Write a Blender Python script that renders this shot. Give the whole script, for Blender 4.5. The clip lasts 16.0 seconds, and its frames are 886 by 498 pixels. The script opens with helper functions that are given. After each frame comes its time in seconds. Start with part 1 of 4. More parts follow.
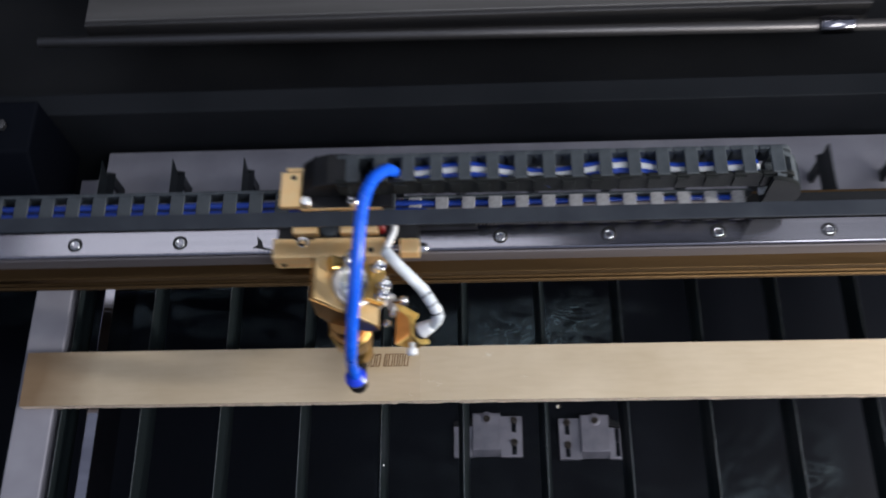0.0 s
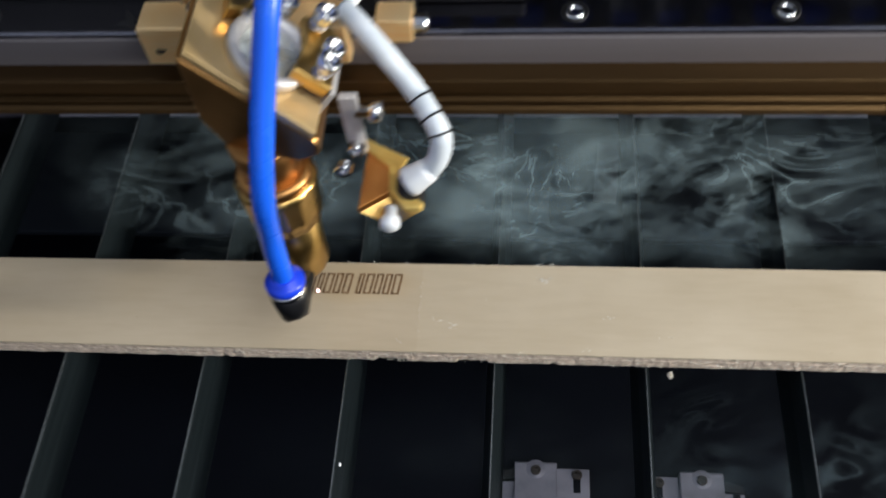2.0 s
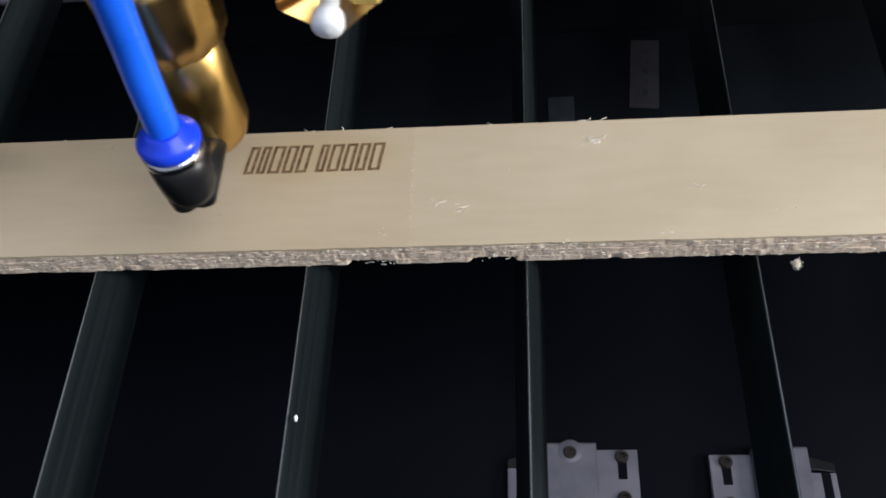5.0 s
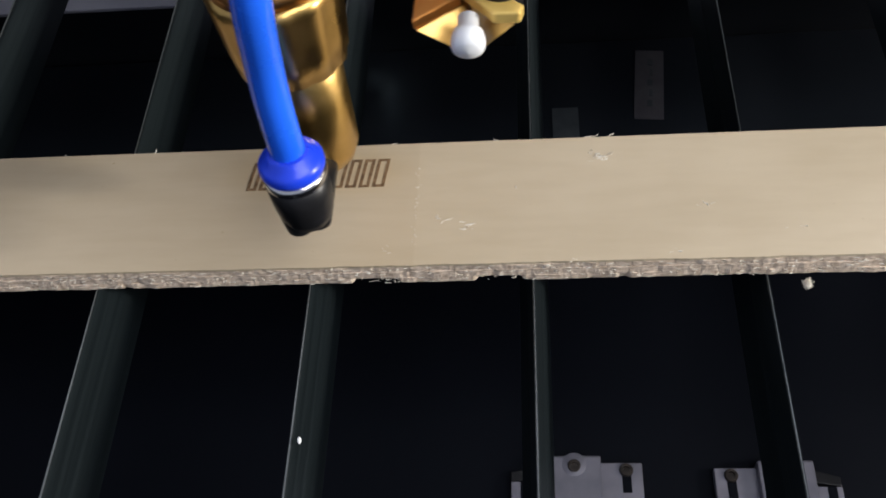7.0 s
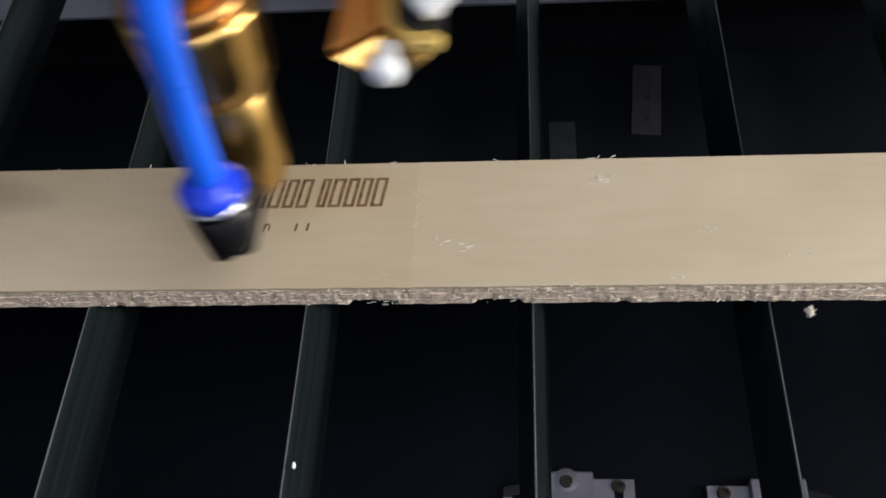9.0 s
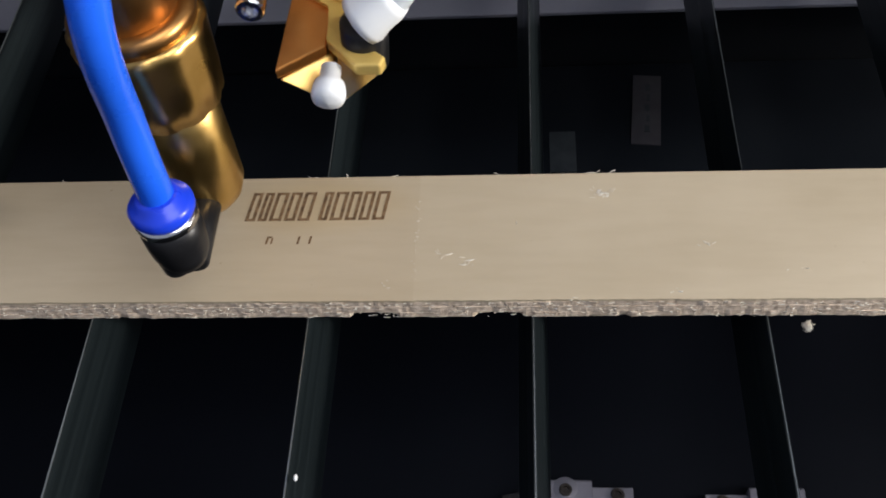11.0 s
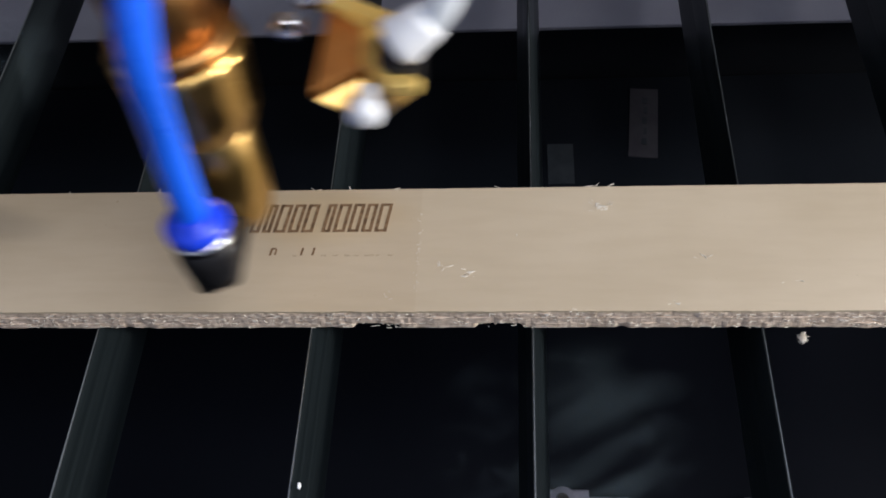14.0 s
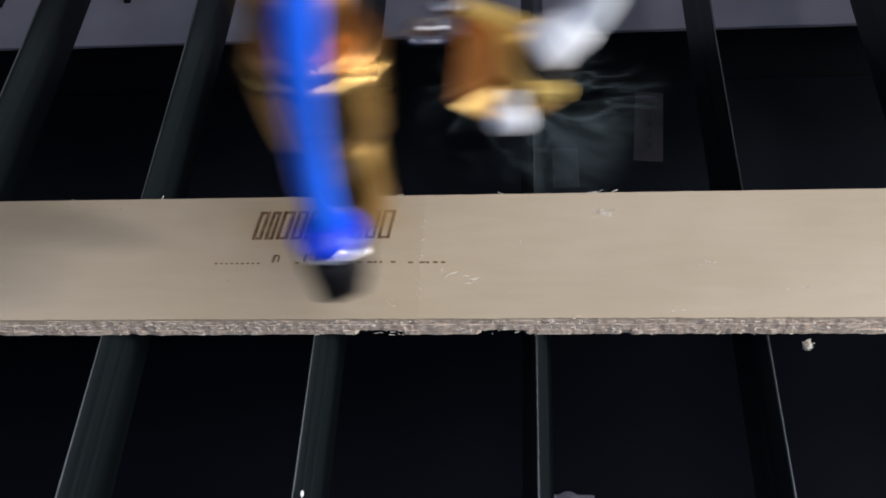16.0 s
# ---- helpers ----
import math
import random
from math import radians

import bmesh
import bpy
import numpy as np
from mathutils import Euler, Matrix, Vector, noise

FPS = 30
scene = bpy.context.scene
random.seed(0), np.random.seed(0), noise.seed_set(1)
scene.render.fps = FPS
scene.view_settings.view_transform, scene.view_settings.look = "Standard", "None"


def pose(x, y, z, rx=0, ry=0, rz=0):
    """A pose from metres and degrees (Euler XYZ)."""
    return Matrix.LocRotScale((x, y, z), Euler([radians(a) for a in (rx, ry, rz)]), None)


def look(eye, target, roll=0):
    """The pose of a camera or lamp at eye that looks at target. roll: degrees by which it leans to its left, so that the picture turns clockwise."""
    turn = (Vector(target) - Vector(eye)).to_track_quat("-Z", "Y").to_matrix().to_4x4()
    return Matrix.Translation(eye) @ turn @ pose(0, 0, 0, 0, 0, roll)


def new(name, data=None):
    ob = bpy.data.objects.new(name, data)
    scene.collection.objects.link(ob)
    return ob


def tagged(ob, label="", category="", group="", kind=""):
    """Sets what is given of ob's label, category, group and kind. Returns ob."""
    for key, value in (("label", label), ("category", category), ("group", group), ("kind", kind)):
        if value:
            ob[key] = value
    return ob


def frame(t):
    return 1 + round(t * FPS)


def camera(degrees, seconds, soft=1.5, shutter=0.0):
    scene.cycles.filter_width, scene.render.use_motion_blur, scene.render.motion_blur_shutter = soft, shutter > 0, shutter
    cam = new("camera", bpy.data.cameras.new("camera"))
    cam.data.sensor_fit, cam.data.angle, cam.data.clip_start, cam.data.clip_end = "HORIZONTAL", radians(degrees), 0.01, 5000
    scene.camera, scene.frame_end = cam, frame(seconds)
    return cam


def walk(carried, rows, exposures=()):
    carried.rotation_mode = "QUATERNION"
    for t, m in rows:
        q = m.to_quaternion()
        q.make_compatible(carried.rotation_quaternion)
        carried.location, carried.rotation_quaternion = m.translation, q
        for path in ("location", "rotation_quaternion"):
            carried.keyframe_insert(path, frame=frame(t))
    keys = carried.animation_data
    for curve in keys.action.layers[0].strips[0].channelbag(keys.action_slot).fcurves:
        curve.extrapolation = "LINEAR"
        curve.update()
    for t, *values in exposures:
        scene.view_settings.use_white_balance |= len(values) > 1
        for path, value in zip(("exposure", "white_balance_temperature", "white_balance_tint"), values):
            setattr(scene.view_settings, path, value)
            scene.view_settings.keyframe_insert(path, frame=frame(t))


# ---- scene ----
# ================= camera =================
cam = camera(49.19, 16.0, soft=1.8, shutter=0.55)
walk(cam, [
    (0, pose(0.0126, -0.1579, 0.5820, 24.21, 2.51, -0.16)),
    (0.5, pose(0.0287, -0.1344, 0.4777, 25.28, 4.71, 3.79)),
    (1, pose(0.0242, -0.1299, 0.4080, 28.24, 4.15, 3.50)),
    (1.5, pose(0.0150, -0.1391, 0.3572, 30.43, 4.15, 4.01)),
    (2, pose(0.0137, -0.1461, 0.2942, 33.24, 4.20, 3.73)),
    (2.5, pose(0.0130, -0.1404, 0.2365, 35.11, 5.52, 3.31)),
    (3, pose(0.0199, -0.1443, 0.1995, 35.04, 5.69, 2.06)),
    (3.5, pose(0.0178, -0.1340, 0.1988, 35.41, 6.94, 1.23)),
    (4, pose(0.0097, -0.1240, 0.1872, 34.76, 5.59, 1.31)),
    (4.2, pose(0.0061, -0.1216, 0.1839, 34.27, 5.34, 1.66)),
    (6.3, pose(0.0010, -0.1183, 0.1811, 34.11, 5.64, 1.98)),
    (6.5, pose(0.0014, -0.1177, 0.1812, 34.17, 5.66, 1.75)),
    (7, pose(0.0010, -0.1154, 0.1811, 34.43, 5.44, 1.91)),
    (7.5, pose(0.0009, -0.1137, 0.1810, 34.55, 5.30, 1.86)),
    (8, pose(0.0004, -0.1122, 0.1806, 34.62, 4.94, 1.80)),
    (8.5, pose(-0.0010, -0.1111, 0.1807, 34.64, 4.64, 2.08)),
    (11, pose(-0.0013, -0.1098, 0.1839, 34.91, 4.39, 2.34)),
    (11.5, pose(-0.0020, -0.1094, 0.1839, 34.96, 4.40, 2.39)),
    (12, pose(-0.0015, -0.1098, 0.1845, 35.00, 4.30, 2.32)),
    (12.5, pose(-0.0018, -0.1099, 0.1847, 35.02, 4.28, 2.31)),
    (13, pose(-0.0017, -0.1102, 0.1856, 35.17, 4.18, 2.29)),
    (13.5, pose(-0.0019, -0.1105, 0.1864, 35.33, 4.20, 2.18)),
    (14, pose(-0.0022, -0.1115, 0.1873, 35.47, 4.08, 2.37)),
    (14.5, pose(-0.0021, -0.1121, 0.1882, 35.77, 4.13, 2.35)),
    (15, pose(-0.0020, -0.1121, 0.1880, 35.90, 4.35, 2.20)),
    (15.5, pose(-0.0019, -0.1113, 0.1877, 35.78, 4.49, 2.13)),
    (16, pose(-0.0014, -0.1103, 0.1873, 35.62, 4.48, 2.51)),
], [(0, -0.22, 6250, 12), (1, -0.27, 6300, 10), (1.5, -0.27, 6300, 10), (2, -0.18, 6300, 8), (2.5, -0.12, 6300, 7), (3, 0.0, 6350, 7), (3.6, 0.0, 6200, 7), (4.2, 0.0, 6150, 8), (6.3, -0.03, 6400, 11), (7.5, -0.08, 6450, 11), (8.5, -0.13, 6450, 11), (12, -0.20, 6450, 11), (13.2, -0.18, 6350, 12), (14.2, -0.17, 6200, 14), (16, -0.19, 6080, 14)])

# ================= light =================
world = bpy.data.worlds.new("workshop")
scene.world = world
world.use_nodes = True
world.node_tree.nodes["Background"].inputs["Color"].default_value = (0.72, 0.80, 1.0, 1)
world.node_tree.nodes["Background"].inputs["Strength"].default_value = 0.43


def area_light(name, eye, target, sx, sy, watts, colour):
    data = bpy.data.lights.new(name, "AREA")
    data.shape, data.size, data.size_y, data.energy, data.color = "RECTANGLE", sx, sy, watts, colour
    ob = new(name, data)
    ob.matrix_world = look(eye, target)
    return ob


# a lamp over the front of the machine, an LED strip on the right wall, and the workshop's ceiling light beyond the open lid
area_light("work_lamp", (0.44, -0.28, 0.74), (0.02, 0.03, 0.0), 0.60, 0.45, 4.7, (0.98, 0.985, 0.98))
area_light("side_led_strip", (0.86, -0.12, 0.225), (0.0, 0.02, 0.0), 0.04, 0.09, 11.0, (1.0, 0.95, 0.87))
area_light("ceiling_light", (-0.31, 0.54, 1.05), (-0.31, 0.05, 0.0), 0.88, 0.22, 0.95, (0.95, 0.97, 1.0))
area_light("far_ceiling_light", (0.61, 0.54, 1.05), (0.61, 0.05, 0.0), 0.28, 0.22, 0.13, (0.95, 0.97, 1.0))


# ================= materials =================
def material(name):
    m = bpy.data.materials.new(name)
    m.use_nodes = True
    nt = m.node_tree
    return m, nt, nt.nodes["Principled BSDF"]


def ramp_noise(nt, scale, c0, c1, lo=0.35, hi=0.65, detail=6.0, stretch=(1, 1, 1), kind="Object"):
    """A colour that wanders between two tones, by object space noise."""
    tc = nt.nodes.new("ShaderNodeTexCoord")
    mp = nt.nodes.new("ShaderNodeMapping")
    mp.inputs["Scale"].default_value = stretch
    nz = nt.nodes.new("ShaderNodeTexNoise")
    nz.inputs["Scale"].default_value, nz.inputs["Detail"].default_value = scale, detail
    cr = nt.nodes.new("ShaderNodeValToRGB")
    cr.color_ramp.elements[0].position, cr.color_ramp.elements[1].position = lo, hi
    cr.color_ramp.elements[0].color, cr.color_ramp.elements[1].color = (*c0, 1), (*c1, 1)
    nt.links.new(tc.outputs[kind], mp.inputs["Vector"])
    nt.links.new(mp.outputs["Vector"], nz.inputs["Vector"])
    nt.links.new(nz.outputs["Fac"], cr.inputs["Fac"])
    return cr, nz, mp


def surface(name, c0, c1, rough, metal=0.0, scale=60, stretch=(1, 1, 1), bump=0.1, bump_scale=800, rough_var=0.1, spec=0.5, coat=0.0):
    """Two tones, wandering roughness and fine relief."""
    m, nt, p = material(name)
    cr, nz, mp = ramp_noise(nt, scale, c0, c1, stretch=stretch)
    nt.links.new(cr.outputs["Color"], p.inputs["Base Color"])
    p.inputs["Metallic"].default_value = metal
    p.inputs["Specular IOR Level"].default_value = spec
    p.inputs["Coat Weight"].default_value = coat
    mr = nt.nodes.new("ShaderNodeMapRange")
    mr.inputs["To Min"].default_value, mr.inputs["To Max"].default_value = max(0.03, rough - rough_var), min(1, rough + rough_var)
    n2 = nt.nodes.new("ShaderNodeTexNoise")
    n2.inputs["Scale"].default_value, n2.inputs["Detail"].default_value = bump_scale, 4
    nt.links.new(mp.outputs["Vector"], n2.inputs["Vector"])
    nt.links.new(nz.outputs["Fac"], mr.inputs["Value"])
    nt.links.new(mr.outputs["Result"], p.inputs["Roughness"])
    bp = nt.nodes.new("ShaderNodeBump")
    bp.inputs["Strength"].default_value, bp.inputs["Distance"].default_value = bump, 0.0004
    nt.links.new(n2.outputs["Fac"], bp.inputs["Height"])
    nt.links.new(bp.outputs["Normal"], p.inputs["Normal"])
    return m


# black set below paint's own tone, holding the shade under the bed
M_FLOOR = surface("deep_shade_black", (0.0019, 0.0029, 0.0060), (0.0035, 0.0048, 0.0090), 0.6, 0.0, 9, bump=0.15, spec=0.12)
M_BLACK = surface("black_painted_steel", (0.010, 0.0108, 0.0128), (0.017, 0.018, 0.0205), 0.65, 0.0, 9, bump=0.15, spec=0.16)
M_DECK = surface("lifted_black_sheet", (0.014, 0.0145, 0.016), (0.022, 0.0225, 0.024), 0.6, 0.0, 9, bump=0.15, spec=0.16)
# blacks for the shaded shelf and upright, lightened in place of missing light
M_TRIM = surface("lifted_black_upright", (0.011, 0.013, 0.016), (0.019, 0.021, 0.025), 0.65, 0.0, 9, bump=0.15, spec=0.16)
M_DUCT = surface("lifted_black_duct", (0.012, 0.0150, 0.021), (0.020, 0.0245, 0.032), 0.65, 0.0, 9, bump=0.15, spec=0.16)
M_RAILSEAT = surface("matte_grey_aluminium", (0.135, 0.120, 0.123), (0.195, 0.175, 0.178), 0.5, 0.25, 60, (0.05, 1, 1), bump=0.12)
M_DARKBLUE = surface("dark_blue_cable", (0.008, 0.035, 0.26), (0.012, 0.05, 0.34), 0.35, 0.0, 60, bump=0.02)
M_SLAT = surface("dark_steel_blade", (0.0072, 0.0105, 0.0120), (0.0155, 0.0215, 0.0235), 0.34, 0.2, 160, (2.0, 0.03, 2.0), bump=0.12, spec=0.3)
# paler than the blade steel, so the edge's glint is in the colour
M_EDGESTEEL = surface("edge_glint_steel", (0.03, 0.035, 0.036), (0.26, 0.28, 0.29), 0.34, 0.7, 45, (1, 0.35, 1), bump=0.1)
M_GREY = surface("light_grey_paint", (0.26, 0.25, 0.285), (0.33, 0.32, 0.36), 0.5, 0.0, 25, bump=0.08)
M_BRACKET = surface("lilac_grey_steel", (0.20, 0.195, 0.235), (0.28, 0.27, 0.32), 0.42, 0.2, 60)
M_GOLD = surface("gold_anodised_plate", (1.0, 0.64, 0.285), (1.0, 0.72, 0.375), 0.33, 0.58, 90, (1, 1, 6), bump=0.06)
M_BRASS = surface("polished_brass", (0.55, 0.345, 0.10), (0.70, 0.45, 0.155), 0.31, 1.0, 120, bump=0.05)
M_BEAM = surface("bronze_anodised_extrusion", (0.105, 0.062, 0.026), (0.14, 0.085, 0.038), 0.42, 1.0, 60, (0.1, 1, 4), bump=0.08)
M_RAIL = surface("ground_steel_rail", (0.29, 0.28, 0.32), (0.39, 0.38, 0.42), 0.16, 1.0, 80, (0.03, 1, 1), bump=0.05, rough_var=0.04)
M_CHROME = surface("chromed_steel", (0.66, 0.66, 0.67), (0.80, 0.80, 0.81), 0.2, 1.0, 90, bump=0.02, rough_var=0.05)
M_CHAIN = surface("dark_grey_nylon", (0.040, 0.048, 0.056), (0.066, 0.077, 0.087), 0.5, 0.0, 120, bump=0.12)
# the chain's nylon darkened: front cheeks carry their shade in the colour
M_CHAIN_SHADED = surface("shaded_grey_nylon", (0.009, 0.010, 0.010), (0.016, 0.018, 0.018), 0.5, 0.0, 120, bump=0.12, spec=0.18)
M_BELT = surface("belt_rubber", (0.026, 0.031, 0.041), (0.038, 0.044, 0.055), 0.55, 0.0, 60, bump=0.08, spec=0.3)
M_BLACKP = surface("black_plastic", (0.008, 0.008, 0.009), (0.014, 0.014, 0.016), 0.40, 0.0, 80, bump=0.08, spec=0.35)
M_BLUE = surface("blue_polyurethane_tube", (0.012, 0.115, 0.82), (0.018, 0.145, 0.90), 0.27, 0.0, 60, bump=0.02, coat=0.15)
M_COLLAR = surface("blue_plastic_collar", (0.012, 0.05, 0.68), (0.02, 0.07, 0.78), 0.3, 0.0, 60, bump=0.02)
M_WHITE = surface("white_nylon", (0.74, 0.76, 0.78), (0.82, 0.83, 0.84), 0.4, 0.0, 60, bump=0.06)
M_MIRROR = surface("mirror_disc", (0.62, 0.66, 0.64), (0.74, 0.77, 0.75), 0.28, 0.7, 90, bump=0.0)
M_SEAT = surface("dull_grey_aluminium", (0.10, 0.097, 0.10), (0.15, 0.145, 0.15), 0.45, 0.8, 60, (0.05, 1, 1), bump=0.12)
M_COVER = surface("brushed_grey_cover", (0.14, 0.135, 0.133), (0.21, 0.203, 0.20), 0.45, 0.6, 60, (0.05, 1, 1), bump=0.12)
M_PALE = surface("pale_zinc_plate", (0.48, 0.465, 0.46), (0.62, 0.60, 0.59), 0.35, 0.4, 90, bump=0.06)
M_COPPER = surface("copper_toned_brass", (0.42, 0.20, 0.065), (0.52, 0.27, 0.09), 0.36, 1.0, 90, bump=0.04)
M_HOSE = surface("white_spiral_wrap", (0.62, 0.67, 0.71), (0.76, 0.80, 0.83), 0.34, 0.0, 140, bump=0.25, bump_scale=500)
M_CABLE = surface("cobalt_blue_cable", (0.010, 0.055, 0.44), (0.016, 0.075, 0.54), 0.3, 0.0, 60, bump=0.02)
# chain nylon made paler, putting light on the right-hand bars into the colour
M_BARPALE = surface("light_lifted_nylon", (0.30, 0.30, 0.315), (0.44, 0.44, 0.455), 0.42, 0.0, 300, bump=0.12)
# gold taken down to brown: the dark it mirrors is in the colour
M_GOLD_DIM = surface("dimmed_gold_block", (0.30, 0.155, 0.05), (0.40, 0.21, 0.07), 0.36, 0.9, 80, bump=0.06)
# orange paints the head's copper underside, mirrored in the clamp's top
M_CLAMP_REFLECT = surface("orange_reflecting_block", (0.72, 0.30, 0.075), (0.82, 0.37, 0.11), 0.34, 0.85, 80, bump=0.06)
# brass made brighter and less metallic, so the jaw's reflected light is colour
M_JAW = surface("lit_yellow_brass", (0.82, 0.54, 0.13), (0.94, 0.66, 0.20), 0.33, 0.45, 90, bump=0.05)
M_BOLT = surface("dark_oiled_bolt", (0.045, 0.038, 0.034), (0.085, 0.07, 0.06), 0.4, 0.7, 300, bump=0.2)
M_PLATE = surface("satin_gold_plate", (0.60, 0.41, 0.18), (0.72, 0.51, 0.25), 0.36, 0.6, 80, bump=0.06)
M_RED = surface("red_plastic", (0.18, 0.008, 0.008), (0.24, 0.012, 0.012), 0.35, 0.0, 60)
M_CHAR = surface("charred_engraving", (0.095, 0.052, 0.022), (0.25, 0.15, 0.075), 0.9, 0.0, 700, bump=0.4)
M_PAPER = surface("grey_printed_label", (0.075, 0.07, 0.082), (0.105, 0.10, 0.112), 0.6, 0.0, 90)
M_FLUFF = surface("pale_wood_fibre", (0.62, 0.56, 0.46), (0.78, 0.74, 0.66), 0.9, 0.0, 400)


def plywood():
    m, nt, p = material("birch_plywood_face")
    cr, nz, mp = ramp_noise(nt, 22, (0.515, 0.422, 0.295), (0.595, 0.497, 0.362), 0.3, 0.7, 8, (1.0, 1.3, 1.3))
    st, sn, _ = ramp_noise(nt, 14, (1, 1, 1), (0.86, 0.83, 0.78), 0.52, 0.75, 4)
    gr, gn, _ = ramp_noise(nt, 260, (0.95, 0.94, 0.925), (1, 1, 1), 0.35, 0.6, 5, (0.22, 1.2, 1.2))
    a = nt.nodes.new("ShaderNodeMixRGB")
    b = nt.nodes.new("ShaderNodeMixRGB")
    a.blend_type = b.blend_type = "MULTIPLY"
    a.inputs["Fac"].default_value, b.inputs["Fac"].default_value = 0.7, 0.8
    nt.links.new(cr.outputs["Color"], a.inputs["Color1"])
    nt.links.new(st.outputs["Color"], a.inputs["Color2"])
    nt.links.new(a.outputs["Color"], b.inputs["Color1"])
    nt.links.new(gr.outputs["Color"], b.inputs["Color2"])
    # small dark flecks
    fl, fn, _ = ramp_noise(nt, 420, (1, 1, 1), (0.74, 0.68, 0.60), 0.75, 0.82, 2)
    e = nt.nodes.new("ShaderNodeMixRGB")
    e.blend_type = "MULTIPLY"
    e.inputs["Fac"].default_value = 0.8
    nt.links.new(b.outputs["Color"], e.inputs["Color1"])
    nt.links.new(fl.outputs["Color"], e.inputs["Color2"])
    # a veneer joint across the strip, paler wood beyond it, and a yellow heat stain round the burnt line
    tq = nt.nodes.new("ShaderNodeTexCoord")
    sq = nt.nodes.new("ShaderNodeSeparateXYZ")
    nt.links.new(tq.outputs["Object"], sq.inputs["Vector"])
    joint = nt.nodes.new("ShaderNodeMapRange")
    joint.inputs["From Min"].default_value, joint.inputs["From Max"].default_value = -0.0263, -0.0257
    nt.links.new(sq.outputs["X"], joint.inputs["Value"])
    pale = nt.nodes.new("ShaderNodeMixRGB")
    pale.inputs["Color1"].default_value, pale.inputs["Color2"].default_value = (0.97, 0.955, 0.935, 1), (1.02, 1.02, 1.015, 1)
    nt.links.new(joint.outputs["Result"], pale.inputs["Fac"])
    g = nt.nodes.new("ShaderNodeMixRGB")
    g.blend_type = "MULTIPLY"
    g.inputs["Fac"].default_value = 1.0
    nt.links.new(e.outputs["Color"], g.inputs["Color1"])
    nt.links.new(pale.outputs["Color"], g.inputs["Color2"])
    off = nt.nodes.new("ShaderNodeVectorMath")
    off.operation = "MULTIPLY_ADD"
    off.inputs[1].default_value = (38, 105, 0)
    off.inputs[2].default_value = (38 * 0.050, -105 * 0.0265, 0)
    nt.links.new(tq.outputs["Object"], off.inputs[0])
    far = nt.nodes.new("ShaderNodeVectorMath")
    far.operation = "LENGTH"
    nt.links.new(off.outputs["Vector"], far.inputs[0])
    heat = nt.nodes.new("ShaderNodeMapRange")
    heat.interpolation_type = "SMOOTHSTEP"
    heat.inputs["From Min"].default_value, heat.inputs["From Max"].default_value = 1.1, 0.4
    heat.inputs["To Max"].default_value = 0.8
    nt.links.new(far.outputs["Value"], heat.inputs["Value"])
    hs = nt.nodes.new("ShaderNodeMixRGB")
    hs.blend_type = "MULTIPLY"
    hs.inputs["Color2"].default_value = (0.97, 0.915, 0.80, 1)
    nt.links.new(heat.outputs["Result"], hs.inputs["Fac"])
    nt.links.new(g.outputs["Color"], hs.inputs["Color1"])
    # a scorched left end, with a ragged outline
    tc = nt.nodes.new("ShaderNodeTexCoord")
    sx = nt.nodes.new("ShaderNodeSeparateXYZ")
    wob = nt.nodes.new("ShaderNodeMath")
    wob.operation = "MULTIPLY_ADD"
    wob.inputs[1].default_value = 0.06
    mr = nt.nodes.new("ShaderNodeMapRange")
    mr.inputs["From Min"].default_value, mr.inputs["From Max"].default_value = -0.198, -0.232
    c = nt.nodes.new("ShaderNodeMixRGB")
    c.blend_type = "MULTIPLY"
    c.inputs["Color2"].default_value = (0.46, 0.37, 0.29, 1)
    nt.links.new(tc.outputs["Object"], sx.inputs["Vector"])
    nt.links.new(sn.outputs["Fac"], wob.inputs[0])
    nt.links.new(sx.outputs["X"], wob.inputs[2])
    nt.links.new(wob.outputs["Value"], mr.inputs["Value"])
    nt.links.new(mr.outputs["Result"], c.inputs["Fac"])
    nt.links.new(hs.outputs["Color"], c.inputs["Color1"])
    nt.links.new(c.outputs["Color"], p.inputs["Base Color"])
    p.inputs["Roughness"].default_value = 0.55
    bp = nt.nodes.new("ShaderNodeBump")
    bp.inputs["Strength"].default_value, bp.inputs["Distance"].default_value = 0.25, 0.0003
    nt.links.new(gn.outputs["Fac"], bp.inputs["Height"])
    nt.links.new(bp.outputs["Normal"], p.inputs["Normal"])
    return m


M_PLY = plywood()
M_EDGE = surface("rough_sawn_ply_edge", (0.52, 0.40, 0.30), (0.84, 0.70, 0.57), 0.9, 0.0, 1100, (0.45, 1, 1.0), bump=0.8, bump_scale=2200)
M_PLYDARK = surface("dark_glue_ply", (0.09, 0.062, 0.045), (0.34, 0.26, 0.19), 0.9, 0.0, 700, (0.8, 1, 1.1), bump=0.6, bump_scale=1500)


# ================= mesh helpers =================
def mesh_ob(name, bm, mat, parent=None, label="", smooth=False):
    me = bpy.data.meshes.new(name)
    bmesh.ops.recalc_face_normals(bm, faces=bm.faces)
    bm.to_mesh(me)
    bm.free()
    if smooth:
        for f in me.polygons:
            f.use_smooth = True
    me.materials.append(mat)
    ob = new(name, me)
    if parent is not None:
        ob.parent = parent
    if label:
        tagged(ob, label)
    return ob


def part(name, bm, mat, parent, label="", smooth=False):
    return mesh_ob(name, bm, mat, parent, label, smooth)


def thing(name, label, category, group="", kind="", at=(0, 0, 0)):
    ob = new(name)
    ob.empty_display_size = 0.02
    ob.location = at
    return tagged(ob, label, category, group, kind)


